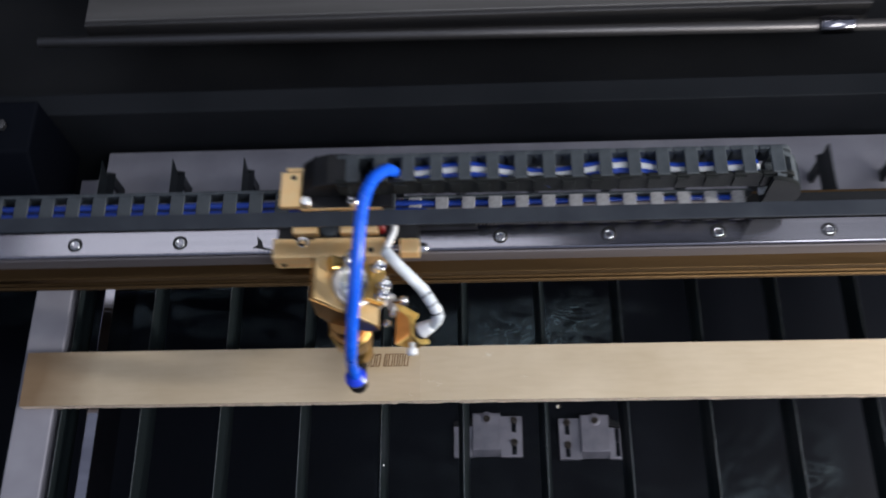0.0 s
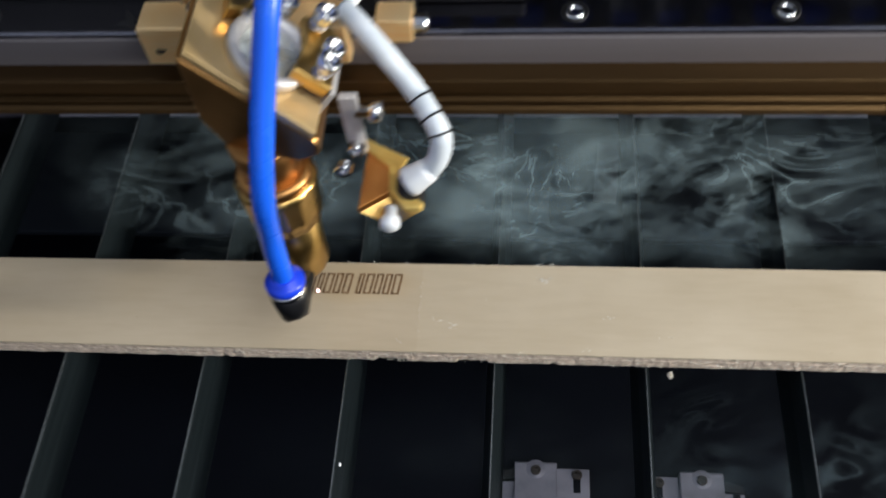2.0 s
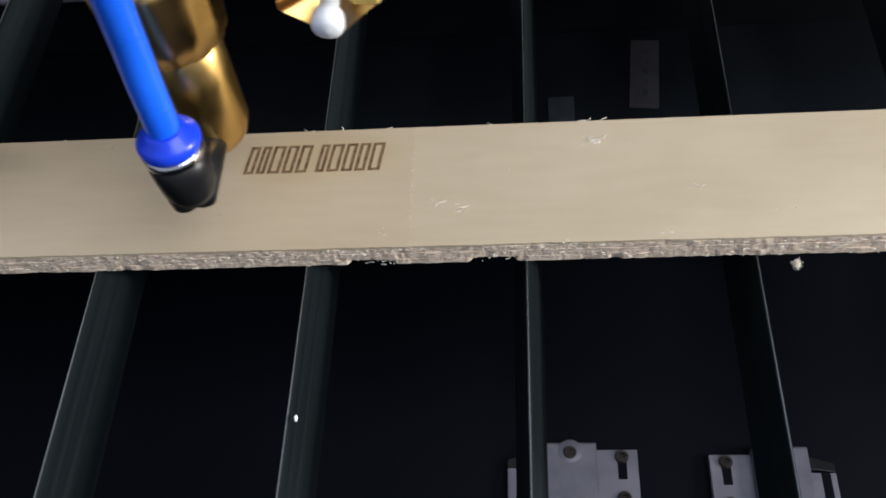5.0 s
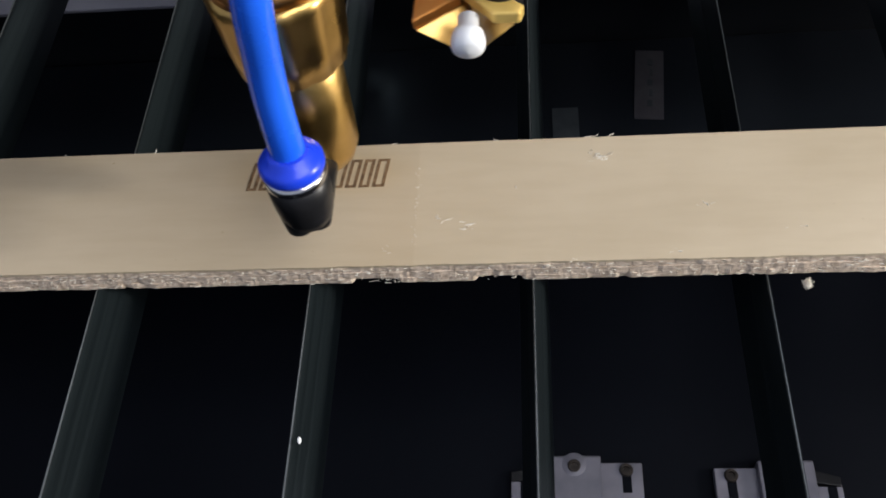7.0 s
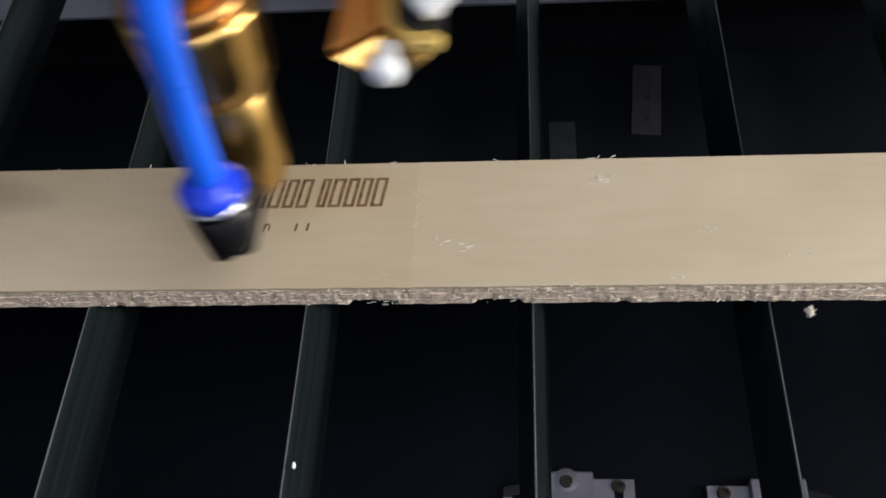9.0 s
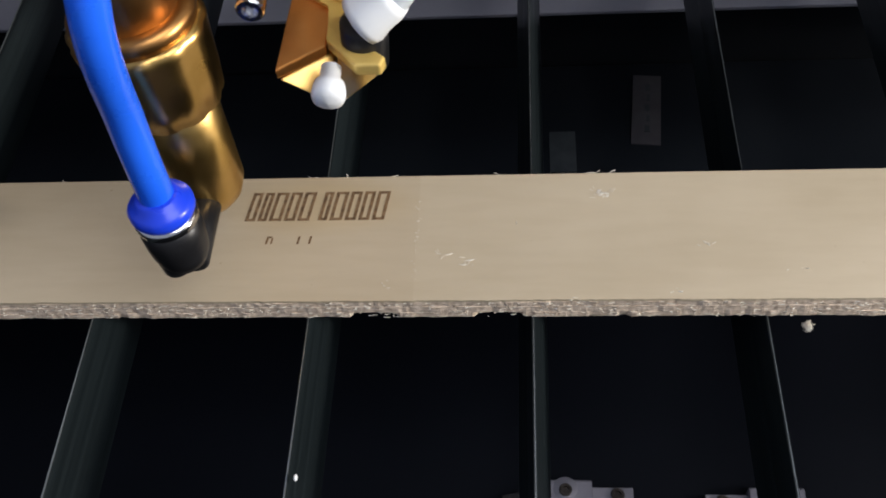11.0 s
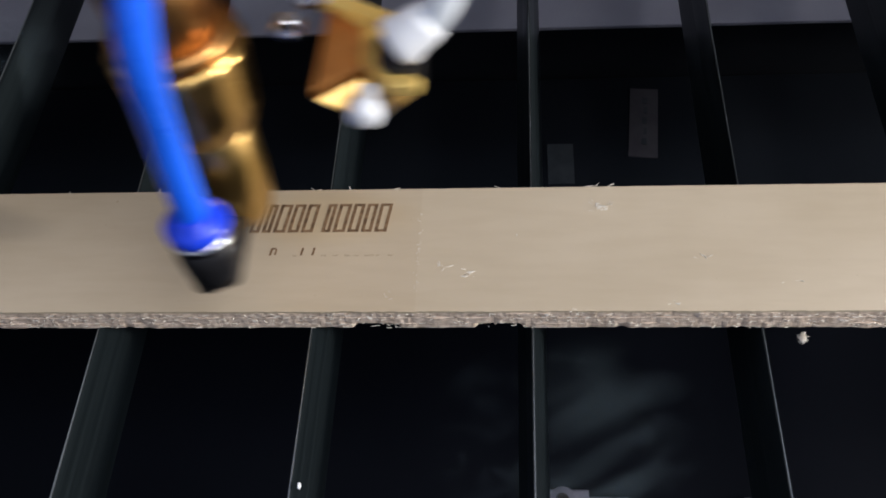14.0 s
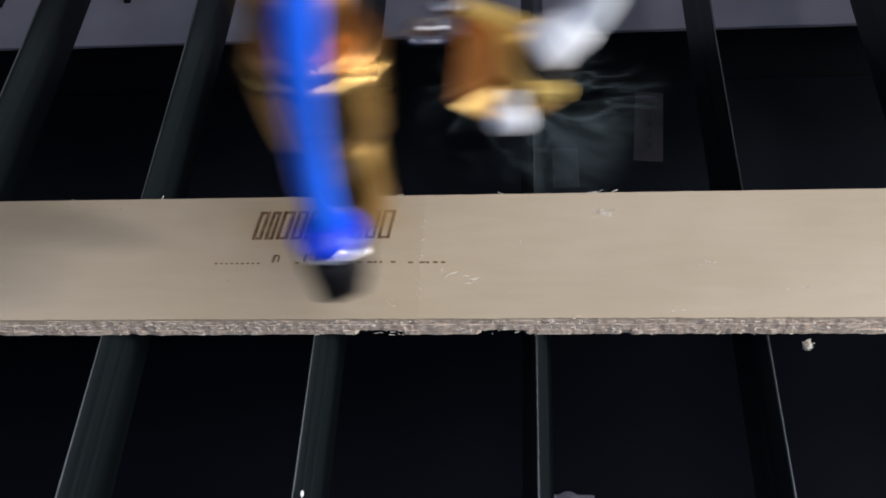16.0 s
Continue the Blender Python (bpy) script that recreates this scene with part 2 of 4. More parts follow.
def box(x0, x1, y0, y1, z0, z1, bevel=0.0, bm=None, m=None):
    bm = bm or bmesh.new()
    r = bmesh.ops.create_cube(bm, size=1)
    vs = r["verts"]
    for v in vs:
        v.co = Vector(((x0 + x1) / 2 + v.co.x * (x1 - x0), (y0 + y1) / 2 + v.co.y * (y1 - y0), (z0 + z1) / 2 + v.co.z * (z1 - z0)))
    if bevel:
        es = list({e for v in vs for e in v.link_edges})
        r = bmesh.ops.bevel(bm, geom=es, offset=bevel, segments=2, affect="EDGES", profile=0.5)
        vs = list({v for f in r["faces"] for v in f.verts} | {v for v in vs if v.is_valid})
    if m:
        bmesh.ops.transform(bm, matrix=m, verts=vs)
    return bm


def lathe(profile, n=32, bm=None, m=None):
    """A turned body round z: (radius, height) pairs."""
    bm = bm or bmesh.new()
    rings, made = [], []
    for r, z in profile:
        ring = [bm.verts.new((r * math.cos(2 * math.pi * i / n), r * math.sin(2 * math.pi * i / n), z)) for i in range(n)]
        rings.append(ring)
        made += ring
    for a, b in zip(rings, rings[1:]):
        for i in range(n):
            bm.faces.new((a[i], a[(i + 1) % n], b[(i + 1) % n], b[i]))
    bm.faces.new(rings[0][::-1])
    bm.faces.new(rings[-1])
    if m:
        bmesh.ops.transform(bm, matrix=m, verts=made)
    return bm


def along(a, b):
    """A matrix that carries the z axis from a towards b."""
    a, b = Vector(a), Vector(b)
    return Matrix.Translation(a) @ (b - a).to_track_quat("Z", "Y").to_matrix().to_4x4()


def rod(a, b, r, n=20, bm=None, chamfer=0.0):
    d = (Vector(b) - Vector(a)).length
    c = chamfer or min(r * 0.15, d * 0.2)
    return lathe([(r - c, 0), (r, c), (r, d - c), (r - c, d)], n, bm, along(a, b))


def prism(pts, axis, lo, hi, bevel=0.0):
    """A polygon drawn in the plane across the axis, made thick from lo to hi."""
    bm = bmesh.new()

    def place(p, q, h):
        return {"x": (h, p, q), "y": (p, h, q), "z": (p, q, h)}[axis]
    a = [bm.verts.new(place(p, q, lo)) for p, q in pts]
    b = [bm.verts.new(place(p, q, hi)) for p, q in pts]
    bm.faces.new(a)
    bm.faces.new(b[::-1])
    for i in range(len(pts)):
        j = (i + 1) % len(pts)
        bm.faces.new((a[i], b[i], b[j], a[j]))
    if bevel:
        bmesh.ops.bevel(bm, geom=list(bm.edges), offset=bevel, segments=2, affect="EDGES", profile=0.5)
    return bm


def spline(points, steps=10):
    pts = [Vector(p) for p in points]
    pts = [2 * pts[0] - pts[1]] + pts + [2 * pts[-1] - pts[-2]]
    out = []
    for i in range(1, len(pts) - 2):
        p0, p1, p2, p3 = pts[i - 1:i + 3]
        for s in range(steps):
            t = s / steps
            out.append(0.5 * ((2 * p1) + (p2 - p0) * t + (2 * p0 - 5 * p1 + 4 * p2 - p3) * t * t + (3 * p1 - p0 - 3 * p2 + p3) * t ** 3))
    out.append(pts[-2])
    return out


def tube(points, r, n=16, steps=10, bm=None):
    """A round tube along a smooth line."""
    bm = bm or bmesh.new()
    line = spline(points, steps)
    rings, up = [], None
    for i, c in enumerate(line):
        d = (line[min(i + 1, len(line) - 1)] - line[max(i - 1, 0)]).normalized()
        if up is None:
            up = d.orthogonal().normalized()
        up = (up - d * up.dot(d)).normalized()
        side = d.cross(up)
        rings.append([bm.verts.new(c + r * (math.cos(a) * up + math.sin(a) * side)) for a in [2 * math.pi * k / n for k in range(n)]])
    for a, b in zip(rings, rings[1:]):
        for k in range(n):
            bm.faces.new((a[k], a[(k + 1) % n], b[(k + 1) % n], b[k]))
    bm.faces.new(rings[0][::-1])
    bm.faces.new(rings[-1])
    return bm


def hull(points, bevel=0.0):
    """A solid with flat facets round a few corners."""
    bm = bmesh.new()
    for p in points:
        bm.verts.new(p)
    bmesh.ops.convex_hull(bm, input=list(bm.verts))
    if bevel:
        bmesh.ops.bevel(bm, geom=list(bm.edges), offset=bevel, segments=2, affect="EDGES", profile=0.5)
    return bm


def cap_screw(parent, at, r=0.0028, h=0.0028, m=None, name="screw", mat=M_CHROME):
    """A socket head screw with a real recess, standing along z or turned by m."""
    bm = lathe([(r * 0.9, 0), (r, 0.0003), (r, h - 0.0004), (r * 0.88, h), (r * 0.55, h), (r * 0.5, h - 0.0012), (0.0001, h - 0.0012)], 18)
    ob = part(name, bm, mat, parent)
    ob.matrix_basis = Matrix.Translation(at) @ (m or Matrix())
    return ob


# ================= setting: the machine's well =================
BED_DARK = -0.2400
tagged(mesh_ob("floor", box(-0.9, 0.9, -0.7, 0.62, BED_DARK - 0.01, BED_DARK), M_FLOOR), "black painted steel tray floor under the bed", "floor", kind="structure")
# carried up unseen to lid height, so the rail mirrors something dark
tagged(mesh_ob("wall_back", box(-0.9, 0.9, 0.62, 0.64, BED_DARK - 0.01, 1.4), M_BLACK), "black inner rear wall and an unseen lid added to darken reflections", "wall", kind="structure")
tagged(mesh_ob("wall_left", box(-0.92, -0.9, -0.72, 0.64, BED_DARK - 0.01, 0.25), M_BLACK), "black inner side wall of the machine", "wall", kind="structure")
tagged(mesh_ob("wall_right", box(0.9, 0.92, -0.72, 0.64, BED_DARK - 0.01, 0.25), M_BLACK), "black inner side wall of the machine", "wall", kind="structure")
tagged(mesh_ob("wall_front", box(-0.9, 0.9, -0.72, -0.7, BED_DARK - 0.01, 0.1), M_BLACK), "black inner front wall of the machine", "wall", kind="structure")
tagged(mesh_ob("shelf", box(-0.6, 0.6, 0.138, 0.2095, -0.1345, -0.1305, 0.001), M_DUCT), "black sheet metal shelf below the rear flange", "shelf", kind="structure")
tagged(mesh_ob("trim", box(-0.9, 0.9, 0.2125, 0.23, BED_DARK, 0.005, 0.001), M_TRIM), "black sheet behind the bed flange", "trim", kind="structure")

# a sheet added over the rear floor so the dark there comes out lighter
tagged(mesh_ob("added_rear_sheet", box(-0.9, 0.9, 0.232, 0.619, -0.085, -0.080, 0.001), M_DECK), "black sheet added behind the bed to lift its darkness", "deck", kind="structure")

# the bed frame
frame_left = thing("bed_frame", "light grey painted steel frame round the slat bed", "frame")
part("side_bar", box(-0.2815, -0.2565, -0.6, 0.146, -0.03, -0.0008, 0.0012), M_GREY, frame_left)
part("rear_flange", box(-0.266, 0.62, 0.147, 0.2090, -0.0455, -0.044, 0.0004), M_GREY, frame_left)
part("flange_step", box(-0.284, -0.2665, 0.147, 0.186, -0.0455, -0.044, 0.0004), M_GREY, frame_left)
part("front_flange", box(-0.279, 0.62, -0.66, -0.6, -0.049, -0.044, 0.0008), M_GREY, frame_left)
part("side_strip", box(-0.2355, -0.2285, -0.6, 0.15, -0.04, -0.002, 0.0005), M_RAIL, frame_left, "narrow bright steel strip")

# ================= slats =================
PITCH = 0.0502


def slat_mesh():
    """A knife-edged wedge, with a nick or two along its edge and a notched rear end."""
    bm = bmesh.new()
    rows = []
    n = 40
    for i in range(n + 1):
        y = -0.6 + 0.772 * i / n
        top = -0.00025 * abs(math.sin(i * 2.3)) * (i % 3 == 0)
        rows.append([bm.verts.new((x, y + dy * (i == n), z)) for x, z, dy in ((-0.00032, top - 0.0003, 0.0050), (0.0, top - 0.0003, 0.0060), (0.00032, top - 0.0003, 0.0050), (0.0016, -0.010, -0.0020), (0.0034, -0.0185, 0.0050), (-0.0034, -0.0185, 0.0065), (-0.0016, -0.010, 0.0030))])
    for a, b in zip(rows, rows[1:]):
        for k in range(7):
            bm.faces.new((a[k], a[(k + 1) % 7], b[(k + 1) % 7], b[k]))
    bm.faces.new(rows[0])
    bm.faces.new(rows[-1][::-1])
    me = bpy.data.meshes.new("slat")
    bmesh.ops.recalc_face_normals(bm, faces=bm.faces)
    bm.to_mesh(me)
    bm.free()
    me.materials.append(M_SLAT)
    return me


def foot_mesh(y):
    """A narrow tab by which a slat's end stands on the flange."""
    bm = box(-0.0012, 0.0012, y - 0.004, y + 0.004, -0.0440, -0.0180, 0.0003)
    me = bpy.data.meshes.new("foot")
    bm.to_mesh(me)
    bm.free()
    me.materials.append(M_SLAT)
    return me


def edge_mesh():
    """The edge strip along the top of a slat, bright with a painted glint."""
    rnd = random.Random(5)
    bm = bmesh.new()
    rows = []
    for i in range(61):
        y = -0.6 + 0.766 * i / 60
        z, w = rnd.uniform(-0.00008, 0.0), rnd.uniform(0.00009, 0.00021)
        rows.append([bm.verts.new(p) for p in ((-w, y, -0.00035), (-w * 0.6, y, z), (w * 0.6, y, z), (w, y, -0.00035))])
    for a, b in zip(rows, rows[1:]):
        for k in range(4):
            bm.faces.new((a[k], a[(k + 1) % 4], b[(k + 1) % 4], b[k]))
    bm.faces.new(rows[0])
    bm.faces.new(rows[-1][::-1])
    me = bpy.data.meshes.new("knife_edge")
    bmesh.ops.recalc_face_normals(bm, faces=bm.faces)
    bm.to_mesh(me)
    bm.free()
    me.materials.append(M_EDGESTEEL)
    return me


SLAT, KNIFE, FEET = slat_mesh(), edge_mesh(), (foot_mesh(0.1735), foot_mesh(-0.604))
for k in range(-5, 12):
    ob = thing("slat", "dark steel knife-edged slat of the laser bed", "slat", "slats of the bed", at=(k * PITCH, 0, 0))
    new("blade", SLAT).parent = ob
    new("knife_edge", KNIFE).parent = ob
    for me in FEET:
        new("foot", me).parent = ob

# ================= plywood strip =================
BW, BH = 0.0346, 0.0068
board = thing("plywood_strip", "pale birch plywood strip, rough cut edges, on the slats", "plywood strip")


def board_layer(z0, z1, jag, seed, chips=()):
    """One ply, its sawn long sides wandering gently, with bites torn out of the front."""
    rnd = random.Random(seed)
    bm = bmesh.new()
    n = 1300
    x0, x1 = -0.2755, 0.42
    cols = []
    for i in range(n + 1):
        x = x0 + (x1 - x0) * i / n
        f = jag * (noise.noise(Vector((x * 160, seed * 7.3, 0))) + 0.6 * noise.noise(Vector((x * 620, seed * 3.1, 5)))) + rnd.uniform(-jag, jag) * 0.12
        for c0, c1, deep in chips:
            if c0 < x < c1:
                ease = min(1.0, (x - c0) / 0.0012, (c1 - x) / 0.0012)
                f += deep * ease * (0.62 + 0.7 * noise.noise(Vector((x * 900, seed, 9))))
        g = f + 0.4 * jag * noise.noise(Vector((x * 500, seed * 5.7, 2)))
        r = BW + 0.5 * jag * noise.noise(Vector((x * 300, seed * 2.9, 4)))
        cols.append([bm.verts.new((x, y, z)) for y, z in ((f, z0), (g, z1), (r, z1), (r, z0))])
    for a, b in zip(cols, cols[1:]):
        for j in range(4):
            k = (j + 1) % 4
            bm.faces.new((a[j], b[j], b[k], a[k]))
    bm.faces.new(cols[0])
    bm.faces.new(cols[-1][::-1])
    return bm


part("face_ply", board_layer(0.0060, BH, 0.00014, 1), M_PLY, board)
part("upper_core_ply", board_layer(0.00445, 0.00598, 0.00022, 2), M_EDGE, board, "rough sawn ply")
part("glue_line", board_layer(0.00410, 0.00443, 0.00030, 6, ((-0.3, 0.5, 0.00060),)), M_PLYDARK, board, "thin dark glue line")
part("middle_ply", board_layer(0.0018, 0.00408, 0.00022, 3), M_EDGE, board, "rough sawn ply")
part("bottom_ply", board_layer(0.0, 0.00178, 0.00026, 4, ((-0.0405, -0.0295, 0.0026), (-0.013, -0.002, 0.0022), (0.018, 0.021, 0.0009), (-0.094, -0.0915, 0.0009))), M_EDGE, board, "rough sawn ply")

# ================= gantry =================
gantry = thing("gantry_beam", "bronze anodised aluminium gantry beam carrying a steel linear rail", "gantry")
part("beam", prism([(0.0530, 0.0675), (0.0518, 0.0680), (0.0518, 0.0702), (0.0530, 0.0706), (0.0530, 0.0730), (0.0542, 0.0733), (0.0542, 0.0765), (0.0530, 0.0768), (0.0530, 0.0814), (0.100, 0.0814), (0.100, 0.0675)], "x", -0.75, 0.75, 0.0003), M_BEAM, gantry, "bronze anodised extrusion with grooves")
part("rail_seat", prism([(0.0602, 0.0814), (0.0602, 0.0919), (0.0614, 0.0919), (0.0614, 0.0850), (0.084, 0.0850), (0.084, 0.0814)], "x", -0.75, 0.75, 0.0002), M_RAILSEAT, gantry, "dull grey aluminium seat under the rail")
rail = part("rail", prism([(0.0617, 0.0850), (0.0617, 0.0930), (0.0621, 0.0935), (0.0767, 0.0935), (0.0778, 0.0920), (0.0778, 0.0850)], "x", -0.75, 0.75, 0.0006), M_RAIL, gantry, "ground steel linear rail")
for n in range(-9, 15):
    ob = part("screw", lathe([(0.0029, -0.003), (0.0030, -0.0002), (0.0026, 0.0002), (0.0017, 0.0002), (0.0016, -0.001), (0.0001, -0.001)], 24), M_CHROME, rail, "", True)
    ob.location = (-0.1563 + 0.06 * n, 0.069, 0.0939)
    part("socket", lathe([(0.0016, -0.0013), (0.0016, -0.00075), (0.0001, -0.00075)], 6), M_BLACKP, ob)
    ob = part("counterbore", lathe([(0.0042, -0.004), (0.0042, 0.00025), (0.0031, 0.00025), (0.0030, -0.004)], 24), M_BLACKP, rail, "", True)
    ob.location = (-0.1563 + 0.06 * n, 0.069, 0.0935)
arrow = part("drawn_arrow", prism([(-0.1150, 0.0645), (-0.1122, 0.0648), (-0.1080, 0.0636), (-0.1024, 0.0628), (-0.1024, 0.0634), (-0.1088, 0.0655), (-0.1098, 0.0690), (-0.1128, 0.0722), (-0.1120, 0.0672)], "z", 0.09345, 0.09357), M_BLACKP, rail, "black arrow drawn in marker")
part("chain_tray", prism([(0.0799, 0.0815), (0.0799, 0.0898), (0.0942, 0.0898), (0.0942, 0.0815)], "x", -0.75, 0.75, 0.0003), M_BLACK, gantry, "black sheet steel cable tray")
belt = part("drive_belt", box(-0.75, 0.75, 0.0648, 0.0736, 0.1190, 0.1203, 0.0003), M_BELT, gantry, "flat grey-black rubber drive belt over the chain")

# ================= cable chain =================
LINK, CW, CH = 0.015, 0.0175, 0.014   # pitch, width, height of one link


def shared(name, bm, mat):
    me = bpy.data.meshes.new(name)
    bmesh.ops.recalc_face_normals(bm, faces=bm.faces)
    bm.to_mesh(me)
    bm.free()
    me.materials.append(mat)
    return me


def cheek(y, out):
    """One side of a link: a rounded plate, stepped where the next link laps over it."""
    n, r = 8, CH / 2
    pts = [(-LINK * 0.62, 0.0)] + [(LINK * 0.20 + r * 0.8 * math.sin(a), r - r * math.cos(a)) for a in [math.pi * k / n for k in range(n + 1)]] + [(-LINK * 0.62, CH)]
    return prism(pts, "y", y, y + out, 0.0003)


# beside the head the belt's teeth stand proud, highlights painted by pale metal
TOOTH = shared("tooth", box(-0.0005, 0.0005, 0.0644, 0.0735, 0.1181, 0.1192, 0.0002), M_SEAT)
for i in range(40):
    ob = new("tooth", TOOTH)
    ob.parent, ob.location = belt, (0.011 + 0.002 * i, 0, 0)

# front cheeks take the shade-darkened nylon, rear ones the plain grey
FRONT, REAR = shared("link", cheek(0.0, 0.0024), M_CHAIN_SHADED), shared("rear_cheek", cheek(CW - 0.0024, 0.0024), M_CHAIN)
BAR_TOP = shared("cross_bar", box(-LINK * 0.28, LINK * 0.18, 0.0008, CW - 0.0008, CH - 0.0016, CH + 0.0005, 0.0005), M_CHAIN)
BAR_LOW = shared("cross_bar", box(-LINK * 0.28, LINK * 0.18, 0.0008, CW - 0.0008, -0.0004, 0.0016, 0.0005), M_CHAIN)
BOSS = shared("lap", box(-LINK * 0.60, -LINK * 0.16, -0.0009, 0.0002, CH * 0.12, CH * 0.88, 0.0003), M_CHAIN_SHADED)


LOW_BAR = shared("cross_bar", box(-LINK * 0.31, LINK * 0.22, 0.0016, 0.0175, -0.0004, 0.0035, 0.0005), M_CHAIN)
PALE_BAR = shared("cross_bar", box(-LINK * 0.30, LINK * 0.20, 0.0016, 0.0135, -0.0004, 0.0045, 0.0006), M_BARPALE)
LOW_FRONT = shared("link", box(-LINK * 0.5, LINK * 0.5, 0.0, 0.0018, -0.0030, 0.0024, 0.0004), M_CHAIN_SHADED)
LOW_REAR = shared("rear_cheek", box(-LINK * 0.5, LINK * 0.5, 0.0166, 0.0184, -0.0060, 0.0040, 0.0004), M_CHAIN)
PALE_REAR = shared("rear_cheek", box(-LINK * 0.5, LINK * 0.5, 0.0124, 0.0142, -0.0030, 0.0045, 0.0004), M_CHAIN)


def chain_links(owner, poses, pieces, side):
    for m in poses:
        ob = new("link", side)
        ob.parent, ob.matrix_basis = owner, m
        for name, me in pieces:
            new(name, me).parent = ob


UP_PIECES = (("rear_cheek", REAR), ("cross_bar", BAR_TOP), ("cross_bar", BAR_LOW), ("lap", BOSS))
LOW_PIECES = (("rear_cheek", LOW_REAR), ("cross_bar", LOW_BAR))
PALE_PIECES = (("rear_cheek", PALE_REAR), ("cross_bar", PALE_BAR))


LOW_Y, LOW_Z, UP_Z = 0.0795, 0.0930, 0.1160
chain_low = thing("cable_chain", "dark grey nylon cable chain lying in its tray", "cable chain")
LOW_X0 = -0.2330 - 26 * LINK
chain_links(chain_low, [pose(LOW_X0 + LINK * i, LOW_Y, LOW_Z + 0.0032) for i in range(40)], LOW_PIECES, LOW_FRONT)
chain_links(chain_low, [pose(LOW_X0 + LINK * i, LOW_Y, LOW_Z) for i in range(40, 53)], PALE_PIECES, LOW_FRONT)
for mat, r, dy in ((M_DARKBLUE, 0.0022, 0.0050), (M_DARKBLUE, 0.0022, 0.0098), (M_BLACKP, 0.0012, 0.0074)):
    part("cable", tube([(-0.62, LOW_Y + dy, LOW_Z + 0.0038), (-0.3, LOW_Y + dy + 0.001, LOW_Z + 0.0036), (-0.05, LOW_Y + dy, LOW_Z + 0.0036), (0.0, LOW_Y + dy, LOW_Z + 0.0016), (0.16, LOW_Y + dy, LOW_Z + 0.0012)], r, 10, 6), mat, chain_low, "", True)

part("cable", tube([(-0.03, LOW_Y + 0.0062, LOW_Z + 0.0028), (0.03, LOW_Y + 0.0056, LOW_Z + 0.0030), (0.09, LOW_Y + 0.0070, LOW_Z + 0.0028), (0.16, LOW_Y + 0.0062, LOW_Z + 0.0028)], 0.0014, 10, 6), M_RAILSEAT, chain_low, "grey cable", True)

# the upper run travels with the head: built in the head's space
chain_up = thing("cable_chain", "dark grey nylon cable chain bolted to the moving head", "cable chain")
RUN, UY, UZ = 16, 0.0612, 0.1092
chain_links(chain_up, [pose(0.0060 + LINK * i, UY, UZ) for i in range(RUN)], UP_PIECES, FRONT)
for mat, r, dy, lift in ((M_CABLE, 0.0028, 0.0052, 0.0), (M_WHITE, 0.0020, 0.0078, 0.002), (M_CABLE, 0.0024, 0.0112, 0.0)):
    zz = UZ + 0.0050 + lift
    part("cable", tube([(0.034, UY + dy, zz), (0.07, UY + dy + 0.002, zz + 0.001), (0.11, UY + dy - 0.0025, zz), (0.15, UY + dy + 0.0025, zz + 0.001), (0.18, UY + dy - 0.001, zz), (0.222, UY + dy, zz)], r, 10, 6), mat, chain_up, "", True)

# the bend travels at half the head's speed
chain_bend = thing("cable_chain", "dark grey nylon cable chain bend doubling back on itself", "cable chain")
BR = (UP_Z + CH - LOW_Z) / 2
STEPS = 6


def sector(y0, y1, r0, r1, a0, a1, n=6):
    """A slice of a ring round the y axis, thick from y0 to y1; angles from straight down, turning to the front of the bend."""
    angles = [radians(a0 + (a1 - a0) * k / n) for k in range(n + 1)]
    pts = [(r1 * math.sin(a), -r1 * math.cos(a)) for a in angles] + [(r0 * math.sin(a), -r0 * math.cos(a)) for a in reversed(angles)]
    return prism(pts, "y", y0, y1)


HALF = 90 / STEPS
BEND_FRONT = shared("link", sector(-0.0004, 0.0020, 0.0010, BR, -HALF, HALF), M_CHAIN_SHADED)
BEND_REAR = shared("rear_cheek", sector(CW - 0.0020, CW + 0.0004, 0.0010, BR, -HALF, HALF), M_CHAIN)
BEND_BAR = shared("cross_bar", sector(0.0021, CW - 0.0021, BR - 0.0020, BR + 0.0004, -HALF * 0.52, HALF * 0.52), M_CHAIN)
BEND_PIECES = (("rear_cheek", BEND_REAR), ("cross_bar", BEND_BAR))
chain_links(chain_bend, [pose(0, 0, 0, 0, -180 * (i + 0.5) / STEPS, 0) for i in range(STEPS)], BEND_PIECES, BEND_FRONT)
part("cable", tube([(0.010 * math.sin(radians(a)), 0.008, -0.010 * math.cos(radians(a))) for a in range(0, 181, 20)], 0.0022, 10, 4), M_WHITE, chain_bend, "white cable", True)

# ================= the laser head =================
# built round the beam's spot on the plywood: x along the rail, y away, z up
head = thing("laser_head", "gold anodised laser head with mirror mount, brass nozzle and hoses", "laser head")
part("carriage_plate", prism([(-0.0413, 0.0312), (0.0205, 0.0312), (0.0205, 0.0430), (-0.0180, 0.0430), (-0.0200, 0.0410), (-0.0285, 0.0410), (-0.0300, 0.0430), (-0.0413, 0.0430)], "z", 0.0800, 0.0945, 0.0005), M_GOLD, head, "gold anodised block")
part("carriage_block", box(-0.0308, -0.0165, 0.0455, 0.0560, 0.085, 0.0950, 0.0005), M_GOLD, head, "gold anodised block")
part("carriage_block", box(-0.0045, 0.0165, 0.0455, 0.0560, 0.085, 0.0950, 0.0005), M_GOLD, head, "gold anodised block")
part("carriage_base", box(-0.040, 0.030, 0.0431, 0.0560, 0.0870, 0.0900, 0.0005), M_BLACKP, head, "black rail carriage")
part("bearing_block", box(0.0391, 0.0715, 0.0492, 0.0560, 0.0872, 0.0925, 0.0005), M_BLACKP, head, "black linear bearing on the rail")
